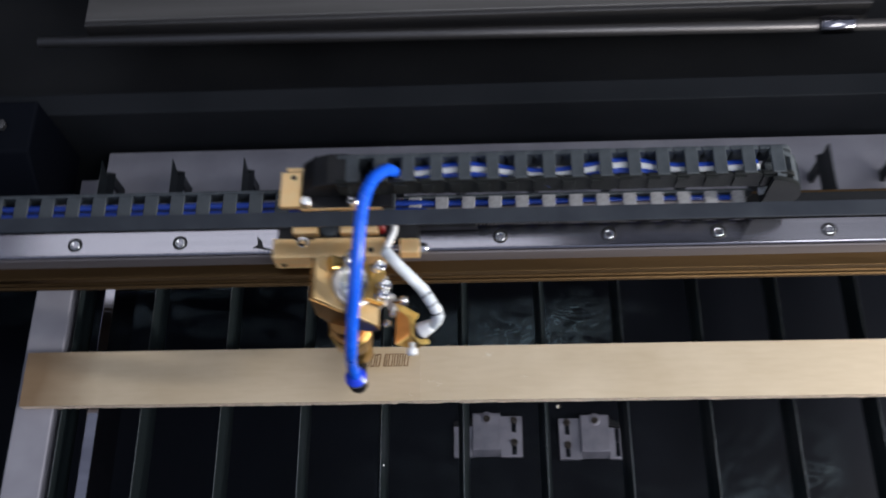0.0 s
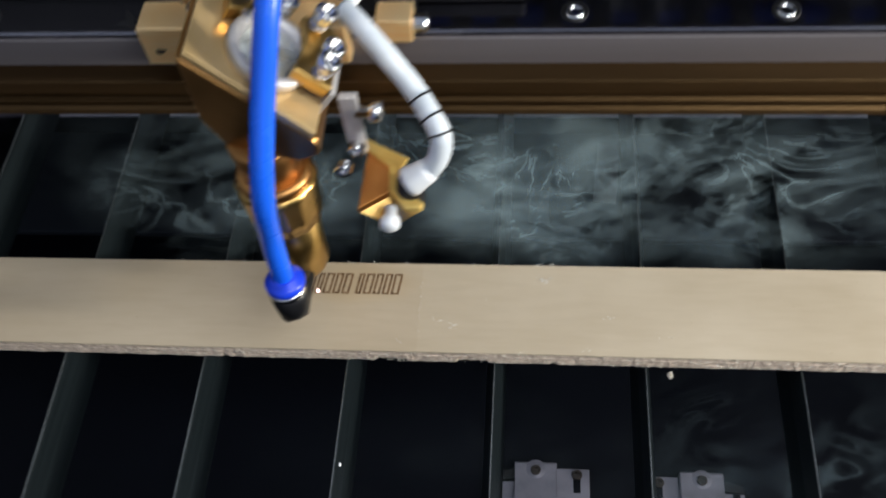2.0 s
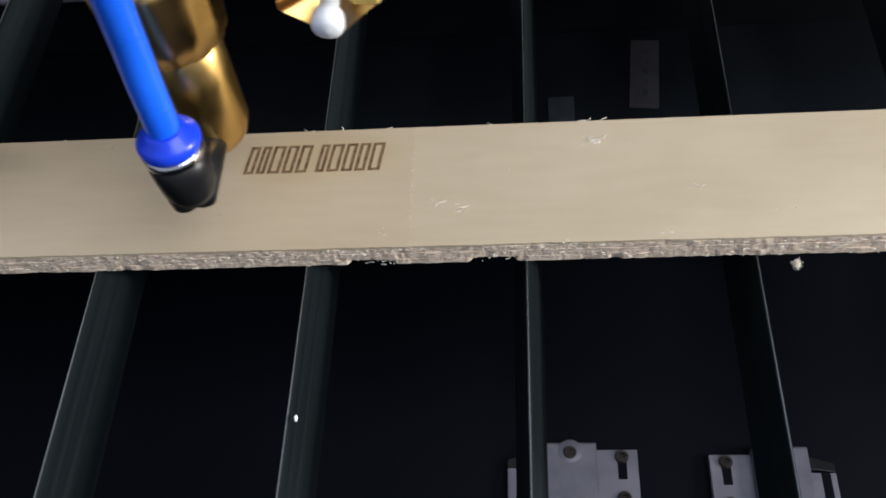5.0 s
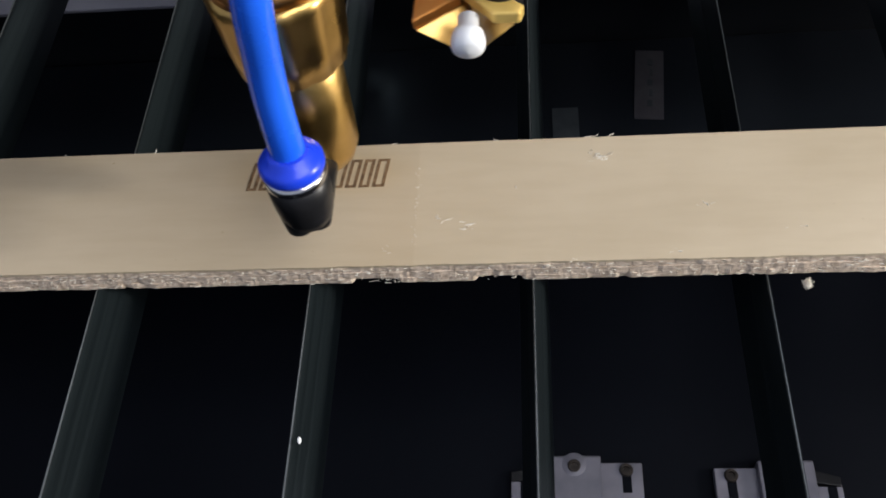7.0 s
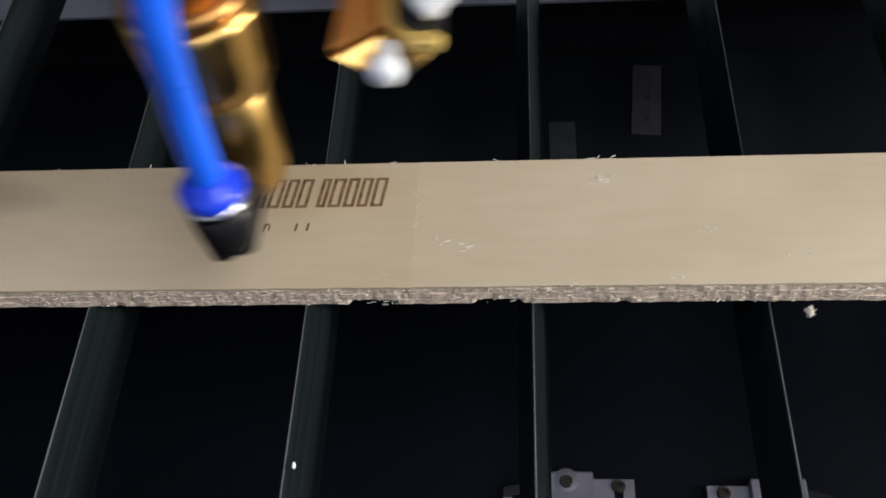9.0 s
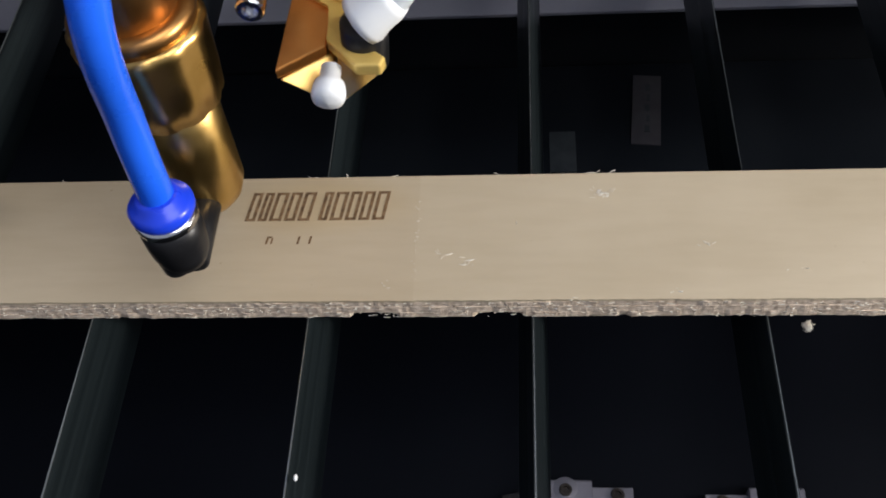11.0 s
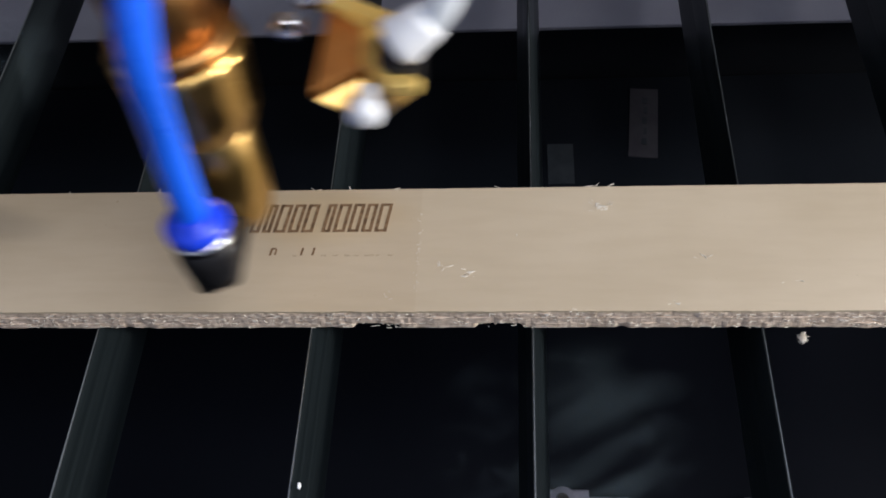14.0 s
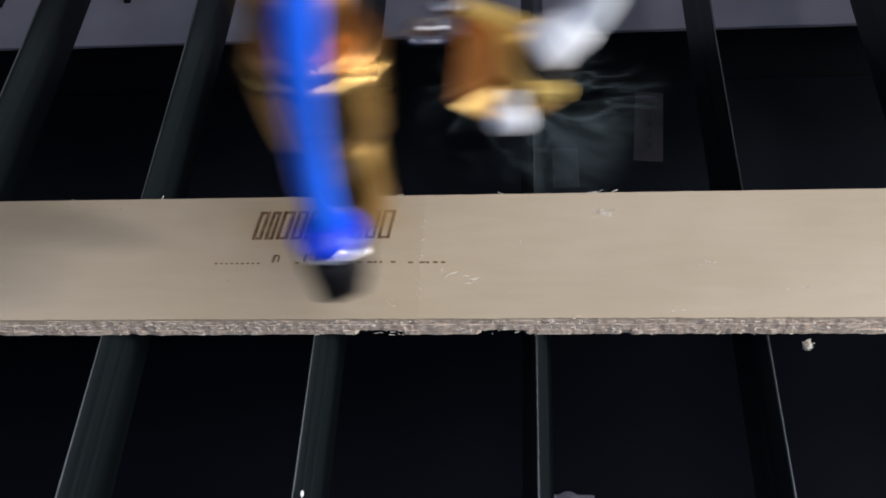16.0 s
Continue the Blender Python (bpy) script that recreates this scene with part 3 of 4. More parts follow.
part("rear_plate", box(-0.0360, -0.0245, 0.0551, 0.0765, 0.1058, 0.1090, 0.0005), M_GOLD, head, "gold anodised plate with a screw hole")
part("rear_shelf", box(-0.0243, 0.0260, 0.0551, 0.0818, 0.1050, 0.1078, 0.0004), M_BLACKP, head, "black shelf under the chain")
part("shelf_lip", box(-0.0243, 0.0200, 0.0540, 0.0550, 0.1050, 0.1074, 0.0003), M_GOLD, head, "thin gold lip")
part("rear_upright", box(-0.0340, 0.0260, 0.0790, 0.0818, 0.085, 0.1049, 0.0005), M_GOLD, head)
part("chain_bracket", prism([(-0.0235, 0.1079), (-0.0235, 0.1120), (-0.0160, 0.1195), (-0.0080, 0.1225), (0.0030, 0.1225), (0.0030, 0.1079)], "y", 0.0615, 0.0800, 0.0008), M_BLACKP, head, "black plastic chain end bracket")
part("clamp_block", box(0.0290, 0.0395, 0.0330, 0.0415, 0.0865, 0.0950, 0.0005), M_GOLD, head, "small gold block")
part("clamp_arm", box(0.0280, 0.0390, 0.0417, 0.0560, 0.0865, 0.0935, 0.0005), M_BLACKP, head)
part("end_cap", rod((0.0166, 0.0510, 0.0905), (0.0205, 0.0510, 0.0905), 0.0046, 20), M_RED, head, "red plastic cap", True)
for x, y, z, r in ((-0.0245, 0.0405, 0.0905, 0.0032), (-0.0364, 0.0535, 0.0900, 0.0034), (0.0335, 0.0525, 0.0935, 0.0036)):
    cap_screw(head, (x, y, z), r, 0.0048)
cap_screw(head, (0.0395, 0.0372, 0.0905), 0.0030, 0.0042, pose(0, 0, 0, 0, 90, 0))
for x, y, z in ((-0.0212, 0.0752, 0.1078), (-0.0212, 0.0575, 0.1078), (0.004, 0.0575, 0.1078)):
    cap_screw(head, (x, y, z), 0.0029, 0.0036)
for x, y, z in ((-0.0290, 0.0730, 0.1090), (0.0130, 0.0350, 0.0945), (0.0110, 0.0535, 0.0950), (-0.036, 0.0312, 0.0860)):
    part("screw_hole", lathe([(0.0015, -0.0002), (0.0015, 0.00025), (0.0001, 0.00025)], 16, None, Matrix.Translation((x, y, z))), M_BLACKP, head)
part("sensor_disc", lathe([(0.0054, 0.0), (0.0060, 0.0006), (0.0060, 0.003), (0.0050, 0.0038), (0.0001, 0.0038)], 28, None, Matrix.Translation((-0.0106, 0.0505, 0.0900))), M_CHAIN, head, "grey plastic disc", True)

# mirror mount: a wedge with a plate at 36 degrees, the mirror and its adjusters
part("mirror_block", hull([(x, y, z) for x, front, zs in ((-0.0150, -0.0022, (0.1172, 0.0930)), (0.0182, -0.0098, (0.0932, 0.0885)), (-0.0100, -0.0030, (0.0835,)), (0.0112, -0.0085, (0.0835,))) for y in (front, 0.0215) for z in zs], 0.0006), M_GOLD_DIM, head, "gold mirror block, browned to hold its shade")
tilt = Matrix.Translation((0.0012, 0.0095, 0.1065)) @ pose(0, 0, 0, 0, 36, 0)
ob = part("mirror_plate", prism([(-0.0182, -0.0114), (0.0198, -0.0192), (0.0205, 0.0110), (0.0165, 0.0135), (-0.0145, 0.0128), (-0.0182, 0.0112)], "z", -0.0004, 0.0020, 0.0003), M_PLATE, head, "gold mirror plate with bright bevelled edges")
ob.matrix_basis = tilt
ob = part("mirror", lathe([(0.0084, 0), (0.0084, 0.0010), (0.0080, 0.0014), (0.0001, 0.0014)], 36), M_MIRROR, head, "round pale mirror disc", True)
ob.matrix_basis = tilt @ pose(0.0030, -0.0005, 0.0020)
ob = part("mirror_ring", lathe([(0.0118, 0), (0.0120, 0.0030), (0.0114, 0.0038), (0.0094, 0.0036), (0.0085, 0.0020), (0.0085, 0.0)], 40), M_PALE, head, "bright silvery ring round the mirror", True)
ob.matrix_basis = tilt @ pose(0.0030, -0.0005, 0.0019)
ob = part("back_plate", prism([(0.0080, -0.0085), (0.0192, -0.0100), (0.0196, 0.0085), (0.0150, 0.0125), (0.0080, 0.0110), (0.0110, 0.0020)], "z", 0.0060, 0.0098, 0.0006), M_BRASS, head, "polished gold back plate")
ob.matrix_basis = tilt
ob = part("front_tab", prism([(-0.0110, 0.0040), (-0.0050, 0.0075), (-0.0045, 0.0118), (-0.0120, 0.0122)], "z", 0.0021, 0.0075, 0.0006), M_BRASS, head, "polished gold tab")
ob.matrix_basis = tilt
for x, y, base, h in ((-0.0030, 0.0118, 0.0021, 0.0085), (-0.0048, 0.0072, 0.0021, 0.0095), (0.0120, 0.0085, 0.0098, 0.0040), (0.0160, -0.0010, 0.0098, 0.0030), (0.0152, -0.0068, 0.0098, 0.0035), (0.0030, 0.0125, 0.0021, 0.0060)):
    ob = part("adjuster", lathe([(0.0016, 0), (0.0016, h), (0.0030, h + 0.0002), (0.0031, h + 0.0032), (0.0027, h + 0.0036), (0.0015, h + 0.0036), (0.0014, h + 0.0022), (0.0001, h + 0.0022)], 18), M_CHROME, head, "chromed adjusting screw", True)
    ob.matrix_basis = tilt @ pose(x, y, base)
    sp = [(0.0023 * math.cos(a), 0.0023 * math.sin(a), 0.0003 + 0.0026 * a / (3 * math.pi)) for a in [k * math.pi / 4 for k in range(25)]]
    part("spring", tube(sp, 0.0004, 6, 2), M_CHROME, ob, "", True)
ob = part("side_tab", box(0.0196, 0.0212, -0.0095, 0.0075, -0.0060, 0.0080, 0.0003), M_PALE, head, "pale zinc side tab")
ob.matrix_basis = tilt
part("air_knob", lathe([(0.0020, 0), (0.0020, 0.004), (0.0029, 0.0045), (0.0029, 0.0075), (0.0001, 0.0080)], 18, None, along((0.0250, 0.010, 0.083), (0.0310, 0.009, 0.084))), M_CHROME, head, "", True)

# lens tube, nut and nozzle
part("lens_tube", lathe([(0.0086, 0.0695), (0.0089, 0.0700), (0.0092, 0.0760), (0.0100, 0.0838), (0.0094, 0.0842)], 40, None, Matrix.Translation((-0.0008, 0, 0))), M_COPPER, head, "turned copper-toned lens tube", True)
part("lock_ring", lathe([(0.0095, 0.0662), (0.0112, 0.0668), (0.0112, 0.0690), (0.0104, 0.0698), (0.0092, 0.0702)], 40, None, Matrix.Translation((-0.0008, 0, 0))), M_COPPER, head, "copper-toned lock ring", True)
bm = lathe([(0.0086, 0.0468), (0.0110, 0.0482), (0.0116, 0.0540), (0.0122, 0.0640), (0.0124, 0.0658), (0.0112, 0.0668)], 48)
for v in bm.verts:
    # shallow flutes down the grip
    r = math.hypot(v.co.x, v.co.y)
    k = 1 - 0.045 * (0.5 + 0.5 * math.cos(12 * math.atan2(v.co.y, v.co.x))) ** 2
    if r > 0.0105:
        v.co.x, v.co.y = v.co.x * k, v.co.y * k
bmesh.ops.translate(bm, verts=bm.verts, vec=(-0.0008, 0, 0))
part("nut", bm, M_BRASS, head, "fluted brass nut", True)
part("nozzle", lathe([(0.0014, 0.0150), (0.0026, 0.0142), (0.0036, 0.0150), (0.0066, 0.0190), (0.0078, 0.0225), (0.0080, 0.0300), (0.0084, 0.0530), (0.0070, 0.0534)], 40, None, Matrix.Translation((-0.0002, 0, 0))), M_BRASS, head, "turned brass nozzle", True)

# air fitting and tube
fit_m = along((0.0, -0.0214, 0.0215), (-0.0003, -0.0203, 0.0413))
fitting = part("air_fitting", lathe([(0.0030, 0.0022), (0.0042, 0.0028), (0.0053, 0.0052), (0.0057, 0.0074), (0.0059, 0.0100), (0.0060, 0.0142), (0.0050, 0.0148)], 28, None, fit_m), M_BLACKP, head, "black plastic push-in elbow", True)
part("nib", lathe([(0.0022, 0.0000), (0.0029, 0.0007), (0.0033, 0.0050), (0.0010, 0.0065)], 20, None, fit_m @ Matrix.Translation((0.0022, 0, 0))), M_BLACKP, fitting, "", True)
part("thread_leg", rod((0.0002, -0.0212, 0.0222), (0.0002, -0.0060, 0.0222), 0.0036, 20), M_BLACKP, fitting, "", True)
part("metal_ring", lathe([(0.0050, 0.0146), (0.0061, 0.0149), (0.0061, 0.0166), (0.0050, 0.0168)], 28, None, fit_m), M_CHROME, fitting, "bright metal ring", True)
part("collar", lathe([(0.0046, 0.0167), (0.0059, 0.0169), (0.0062, 0.0176), (0.0062, 0.0190), (0.0056, 0.0198), (0.0046, 0.0202), (0.0042, 0.0214), (0.0036, 0.0216)], 28, None, fit_m), M_COLLAR, fitting, "blue plastic collar", True)
part("air_tube", tube([(-0.0002, -0.0210, 0.032), (-0.0003, -0.0203, 0.0413), (-0.0003, -0.0182, 0.060), (0.0027, -0.0189, 0.0833), (0.0062, -0.0062, 0.1072), (0.0103, 0.0113, 0.1295), (0.0135, 0.0390, 0.1385), (0.0178, 0.0550, 0.1370), (0.0245, 0.0650, 0.1300), (0.0280, 0.0690, 0.1200)], 0.0033, 20, 10), M_BLUE, head, "blue polyurethane air tube", True)

# side clamp with its white hose
hanger = part("hanger", box(0.0205, 0.0258, 0.0085, 0.0110, 0.0660, 0.0900, 0.0004), M_PALE, head, "pale metal hanger strip")
cap_screw(hanger, (0.0232, 0.0085, 0.0700), 0.0026, 0.0030, pose(0, 0, 0, 90, 0, 0))
cap_screw(hanger, (0.0195, 0.0040, 0.0665), 0.0026, 0.0030, pose(0, 0, 0, 90, 0, 0))
clip = part("clip", prism([(0.0246, 0.0140), (0.0240, -0.0080), (0.0322, -0.0022), (0.0322, 0.0066), (0.0300, 0.0120)], "z", 0.0590, 0.0612, 0.0003), M_CLAMP_REFLECT, head, "brass hose clamp block, orange with a painted copper reflection")
part("left_facet", hull([(0.0242, -0.0079, 0.0588), (0.0333, -0.0012, 0.0588), (0.0336, -0.0086, 0.0528), (0.0248, 0.0120, 0.0588), (0.0335, 0.0060, 0.0588), (0.0275, 0.0100, 0.0545), (0.0330, 0.0040, 0.0535)], 0.0003), M_BRASS, clip, "bevelled brass underside")
part("right_facet", hull([(0.0338, -0.0014, 0.0598), (0.0420, -0.0082, 0.0598), (0.0338, -0.0088, 0.0528), (0.0402, -0.0056, 0.0598), (0.0346, 0.0030, 0.0590), (0.0350, 0.0000, 0.0545)], 0.0003), M_BRASS, clip, "bevelled brass underside")
part("jaw", prism([(0.0228, 0.0140), (0.0321, 0.0070), (0.0324, 0.0064), (0.0324, -0.0020), (0.0380, -0.0084), (0.0424, -0.0086), (0.0432, -0.0066), (0.0410, -0.0048), (0.0386, -0.0056), (0.0352, -0.0006), (0.0347, 0.0062), (0.0368, 0.0085), (0.0228, 0.0165)], "z", 0.0599, 0.0624, 0.0004), M_JAW, clip, "forked brass jaw, its bright reflection put into the colour")
part("jaw_strip", box(0.0, 0.0165, -0.0016, 0.0016, 0.0, 0.0010, 0.0003, None, pose(0.0226, 0.0156, 0.0624, 20, 0, -29)), M_JAW, clip, "brass strip, its bright reflection put into the colour")
part("thumb_screw", lathe([(0.0018, 0), (0.0018, 0.0030), (0.0026, 0.0033), (0.0029, 0.0045), (0.0030, 0.0058), (0.0027, 0.0067), (0.0018, 0.0073), (0.0001, 0.0076)], 24, None, along((0.0336, -0.0070, 0.0605), (0.0336, -0.0122, 0.0597))), M_WHITE, clip, "white plastic knob", True)
part("hose_plug", rod((0.0385, -0.0012, 0.0560), (0.0396, -0.0018, 0.0662), 0.0042, 24), M_BLACKP, clip, "black rubber plug", True)
HOSE = [(0.0392, -0.0020, 0.0664), (0.0448, -0.0006, 0.0700), (0.0482, 0.0006, 0.0752), (0.0490, 0.0025, 0.0815), (0.0458, 0.0075, 0.0850), (0.0413, 0.0135, 0.0885), (0.0350, 0.0182, 0.0950), (0.0283, 0.0235, 0.1005), (0.0217, 0.0311, 0.1015), (0.0236, 0.0374, 0.1000), (0.0258, 0.0435, 0.0990), (0.0262, 0.0490, 0.0975)]
hose = part("white_hose", tube(HOSE[:9], 0.0032, 16, 10), M_HOSE, head, "white hose wrapped with dark bands", True)
part("cuff", lathe([(0.0034, -0.0004), (0.0046, -0.0002), (0.0047, 0.0012), (0.0041, 0.0034), (0.0039, 0.0060), (0.0034, 0.0076)], 28, None, along(HOSE[0], HOSE[1])), M_WHITE, hose, "white hose end", True)
part("hose_tail", tube(HOSE[8:], 0.0019, 12, 10), M_WHITE, hose, "", True)
line = spline(HOSE[:9], 10)
for i in (31, 38, 46):
    d = (line[i + 1] - line[i - 1]).normalized()
    m = along(line[i], line[i] + d)
    part("band", lathe([(0.0033, -0.0003), (0.0036, -0.0003), (0.0036, 0.0003), (0.0033, 0.0003)], 20, None, m), M_BLACKP, hose)

# the beam's burning spot, a hair above the wood when the beam is on, sunk in it when off
spot_mat = bpy.data.materials.new("burning_spot")
spot_mat.use_nodes = True
spot_mat.node_tree.nodes["Principled BSDF"].inputs["Emission Color"].default_value = (1.0, 0.62, 0.58, 1)
spot_mat.node_tree.nodes["Principled BSDF"].inputs["Emission Strength"].default_value = 3.0
spot = mesh_ob("burning_spot", lathe([(0.0007, -0.00005), (0.0007, 0.0), (0.0004, 0.00012), (0.0001, 0.00015)], 14), spot_mat)
tagged(spot, "tiny glowing pinkish spot where the beam burns the plywood", "laser spot")

# ================= things at the rear =================
rear_rod = thing("guide_rod", "dull steel guide rod with a bright end collar", "rod")
part("rod", rod((-0.316, 0.2828, -0.004), (0.34, 0.277, -0.004), 0.0042, 20), M_SEAT, rear_rod, "", True)
part("collar", rod((0.262, 0.2777, -0.004), (0.286, 0.2775, -0.004), 0.0068, 24), M_RAIL, rear_rod, "bright steel collar", True)
cover = thing("rear_cover", "dull grey sheet metal cover behind the rod", "cover")
part("sheet", box(-0.285, 0.305, 0.303, 0.38, -0.012, -0.006, 0.001), M_COVER, cover)
part("lip", box(-0.285, 0.305, 0.2985, 0.3028, -0.030, -0.006, 0.0008), M_SEAT, cover)
end_block = thing("gantry_bracket", "dark painted bracket at the end of the bed", "bracket")
# the tray's deep black again, putting the dim far end's shade into colour
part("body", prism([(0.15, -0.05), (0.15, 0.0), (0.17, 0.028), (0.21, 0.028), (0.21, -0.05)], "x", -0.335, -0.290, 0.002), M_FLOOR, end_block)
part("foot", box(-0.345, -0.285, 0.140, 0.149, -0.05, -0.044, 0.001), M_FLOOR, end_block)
part("bolt", lathe([(0.004, 0), (0.004, 0.003), (0.0001, 0.0034)], 6, None, Matrix.Translation((-0.312, 0.190, 0.028))), M_SEAT, end_block)

# ================= brackets on the tray floor =================


def floor_bracket(x, y, side, narrow):
    """A folded bracket: raised block, a wide slotted flange on one side and a narrow one on the other."""
    b = thing("mounting_bracket", "lilac-grey steel bracket with slotted flanges on the tray floor", "bracket", "brackets on the tray floor", at=(x, y, BED_DARK))
    part("raised_block", prism([(-0.0175, 0.0), (-0.0130, 0.009), (0.0175, 0.009), (0.0185, 0.008), (0.0185, 0.0)], "x", -0.0118, 0.0118, 0.0005), M_BRACKET, b)
    for s, w in ((side, 0.0185), (-side, narrow)):
        x0, x1 = sorted((s * 0.0116, s * (0.0116 + w)))
        fl = part("flange", box(x0, x1, -0.0185, 0.0165 if s == side else 0.0080, 0.0, 0.0045, 0.0005), M_BRACKET, b)
        c = s * (0.0116 + w * 0.62)
        if s != side:
            part("dark_tab", prism([(s * 0.0116, 0.0160), (s * (0.0116 + w), 0.0125), (s * (0.0116 + w), 0.0082), (s * 0.0116, 0.0100)], "z", 0.0, 0.0040, 0.0004), M_BLACKP, b, "black tab behind the flange")
        for yy in (-0.0105, 0.0085 if s == side else 0.0020):
            part("slot", box(c - 0.0020, c + 0.0020, yy - 0.0060, yy + 0.0060, 0.0040, 0.0048, 0.0003), M_FLOOR, fl)
            if s == side:
                cap_screw(fl, (c, yy + 0.0042, 0.0046), 0.0030, 0.0016, None, "screw", M_BOLT)
    part("ear", lathe([(0.0056, 0.0), (0.0056, 0.0088), (0.0053, 0.0091), (0.0001, 0.0091)], 24, None, Matrix.Translation((0, 0.0140, 0))), M_BRACKET, b, "", True)
    part("bolt", lathe([(0.0029, 0.0090), (0.0029, 0.0101), (0.0025, 0.0104), (0.0014, 0.0104), (0.0013, 0.0096), (0.0001, 0.0096)], 14, None, Matrix.Translation((0, 0.0132, 0))), M_BOLT, b)
    return b


floor_bracket(0.0147, 0.0352, 1, 0.0165)
floor_bracket(0.1060, 0.0325, -1, 0.0117)

# printed labels on the shelf
label = thing("paper_label", "grey printed label stuck on the black shelf", "label", at=(0.0508, 0.181, -0.130))
label.rotation_euler.z = radians(-5)
part("sheet", box(-0.0061, 0.0061, -0.0200, 0.0200, -0.0002, 0.0003), M_PAPER, label)
for i in range(5):
    part("printed_bar", box(-0.0008 + 0.0008 * (i % 2), 0.0014, -0.013 + 0.006 * i, -0.0095 + 0.006 * i, 0.0003, 0.0005), M_CHAIN, label)
spare = thing("paper_label", "plain dark grey label beside the printed one", "label", at=(0.0143, 0.158, -0.130))
part("sheet", box(-0.0055, 0.0055, -0.0110, 0.0110, -0.0002, 0.0003), M_CHAIN, spare)

# ================= engraved marks =================


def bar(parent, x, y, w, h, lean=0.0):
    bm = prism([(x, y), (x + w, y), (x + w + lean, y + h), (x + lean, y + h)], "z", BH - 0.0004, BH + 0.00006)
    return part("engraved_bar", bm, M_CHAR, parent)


engraving = thing("engraved_line", "brown charred slanted bars burnt into the plywood", "engraving", "engraved lines")
TX0, TY0, TY1, LEAN, STROKE = -0.0667, 0.0219, 0.0302, 0.0011, 0.00078
x = TX0
for w in (0.0024, 0.0021, 0.0029, 0.0026, 0.0028, 0.0, 0.0021, 0.0029, 0.0026, 0.0025, 0.0029):
    if w == 0:
        x += 0.0014
        continue
    tall = TY1 - TY0
    # one plain slanted frame for each burnt character
    bar(engraving, x, TY0, STROKE, tall, LEAN)
    bar(engraving, x + w - STROKE, TY0, STROKE, tall, LEAN)
    bar(engraving, x + STROKE, TY0, w - 2 * STROKE, STROKE * 0.9, LEAN * 0.07)
    bar(engraving, x + STROKE + LEAN * 0.93, TY1 - STROKE * 0.9, w - 2 * STROKE, STROKE * 0.9, LEAN * 0.07)
    x += w + 0.00062

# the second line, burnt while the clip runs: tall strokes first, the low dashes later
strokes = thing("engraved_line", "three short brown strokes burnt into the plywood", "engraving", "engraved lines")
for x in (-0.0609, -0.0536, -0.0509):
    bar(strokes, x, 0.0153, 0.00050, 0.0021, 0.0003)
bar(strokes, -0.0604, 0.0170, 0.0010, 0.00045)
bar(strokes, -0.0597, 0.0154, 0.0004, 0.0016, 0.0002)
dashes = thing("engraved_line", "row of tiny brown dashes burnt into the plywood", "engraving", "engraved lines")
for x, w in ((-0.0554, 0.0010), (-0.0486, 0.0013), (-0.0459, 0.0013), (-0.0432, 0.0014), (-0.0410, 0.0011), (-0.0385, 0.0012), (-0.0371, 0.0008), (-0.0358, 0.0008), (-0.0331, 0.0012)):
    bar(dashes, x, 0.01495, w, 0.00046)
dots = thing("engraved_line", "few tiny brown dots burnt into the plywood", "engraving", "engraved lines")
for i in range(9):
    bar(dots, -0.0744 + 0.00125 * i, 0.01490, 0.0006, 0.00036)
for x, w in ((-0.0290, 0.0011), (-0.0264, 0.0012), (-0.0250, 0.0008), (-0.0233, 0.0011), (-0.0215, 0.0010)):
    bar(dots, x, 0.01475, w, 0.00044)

# ================= fluff and fibres =================
rnd = random.Random(7)


def fluff(at, r, stretch=1.0):
    bm = bmesh.new()
    for _ in range(260):
        d = Vector((rnd.gauss(0, 1), rnd.gauss(0, 1) * stretch, rnd.gauss(0, 1) * 0.7)).normalized() * r * rnd.uniform(0.4, 1.1)
        q = d.cross(Vector((rnd.gauss(0, 1), rnd.gauss(0, 1), rnd.gauss(0, 1)))).normalized() * r * 0.5
        tube([-d * 0.6, q * 0.4, d * rnd.uniform(0.5, 1.1)], r * rnd.uniform(0.018, 0.04), 5, 3, bm)
    ob = mesh_ob("wood_fluff", bm, M_FLUFF, None, "", True)
    ob.location = at
    return tagged(ob, "small pale tuft of wood fibre beside a slat", "fluff")


fluff((0.0578, -0.0035, 0.0014), 0.0014, 1.7)
bead = mesh_ob("bead", lathe([(0.0002, -0.0004), (0.0005, -0.0001), (0.0006, 0.0003), (0.0005, 0.0007), (0.0002, 0.0010)], 12, None, Matrix.Translation((-0.0482, -0.0378, 0.0)) @ Matrix.Diagonal((0.7, 1.3, 1, 1))), M_WHITE, None, "", True)
tagged(bead, "tiny white bead stuck on a slat's edge", "bead")


def fibre(x, y, z, size):
    """A torn curl of wood fibre standing off the strip's edge."""
    a = rnd.uniform(0, math.pi)
    p = [Vector((0, 0, 0))]
    for _ in range(3):
        a += rnd.uniform(-0.6, 0.6)
        p.append(p[-1] + Vector((math.cos(a), math.sin(a) * 0.6 * (1 if y > 0.01 else -0.5), rnd.uniform(-0.1, 0.35))) * size)
    return part("fibre", tube([v + Vector((x, y, z)) for v in p], rnd.uniform(0.00005, 0.00011), 5, 4), M_FLUFF, board)


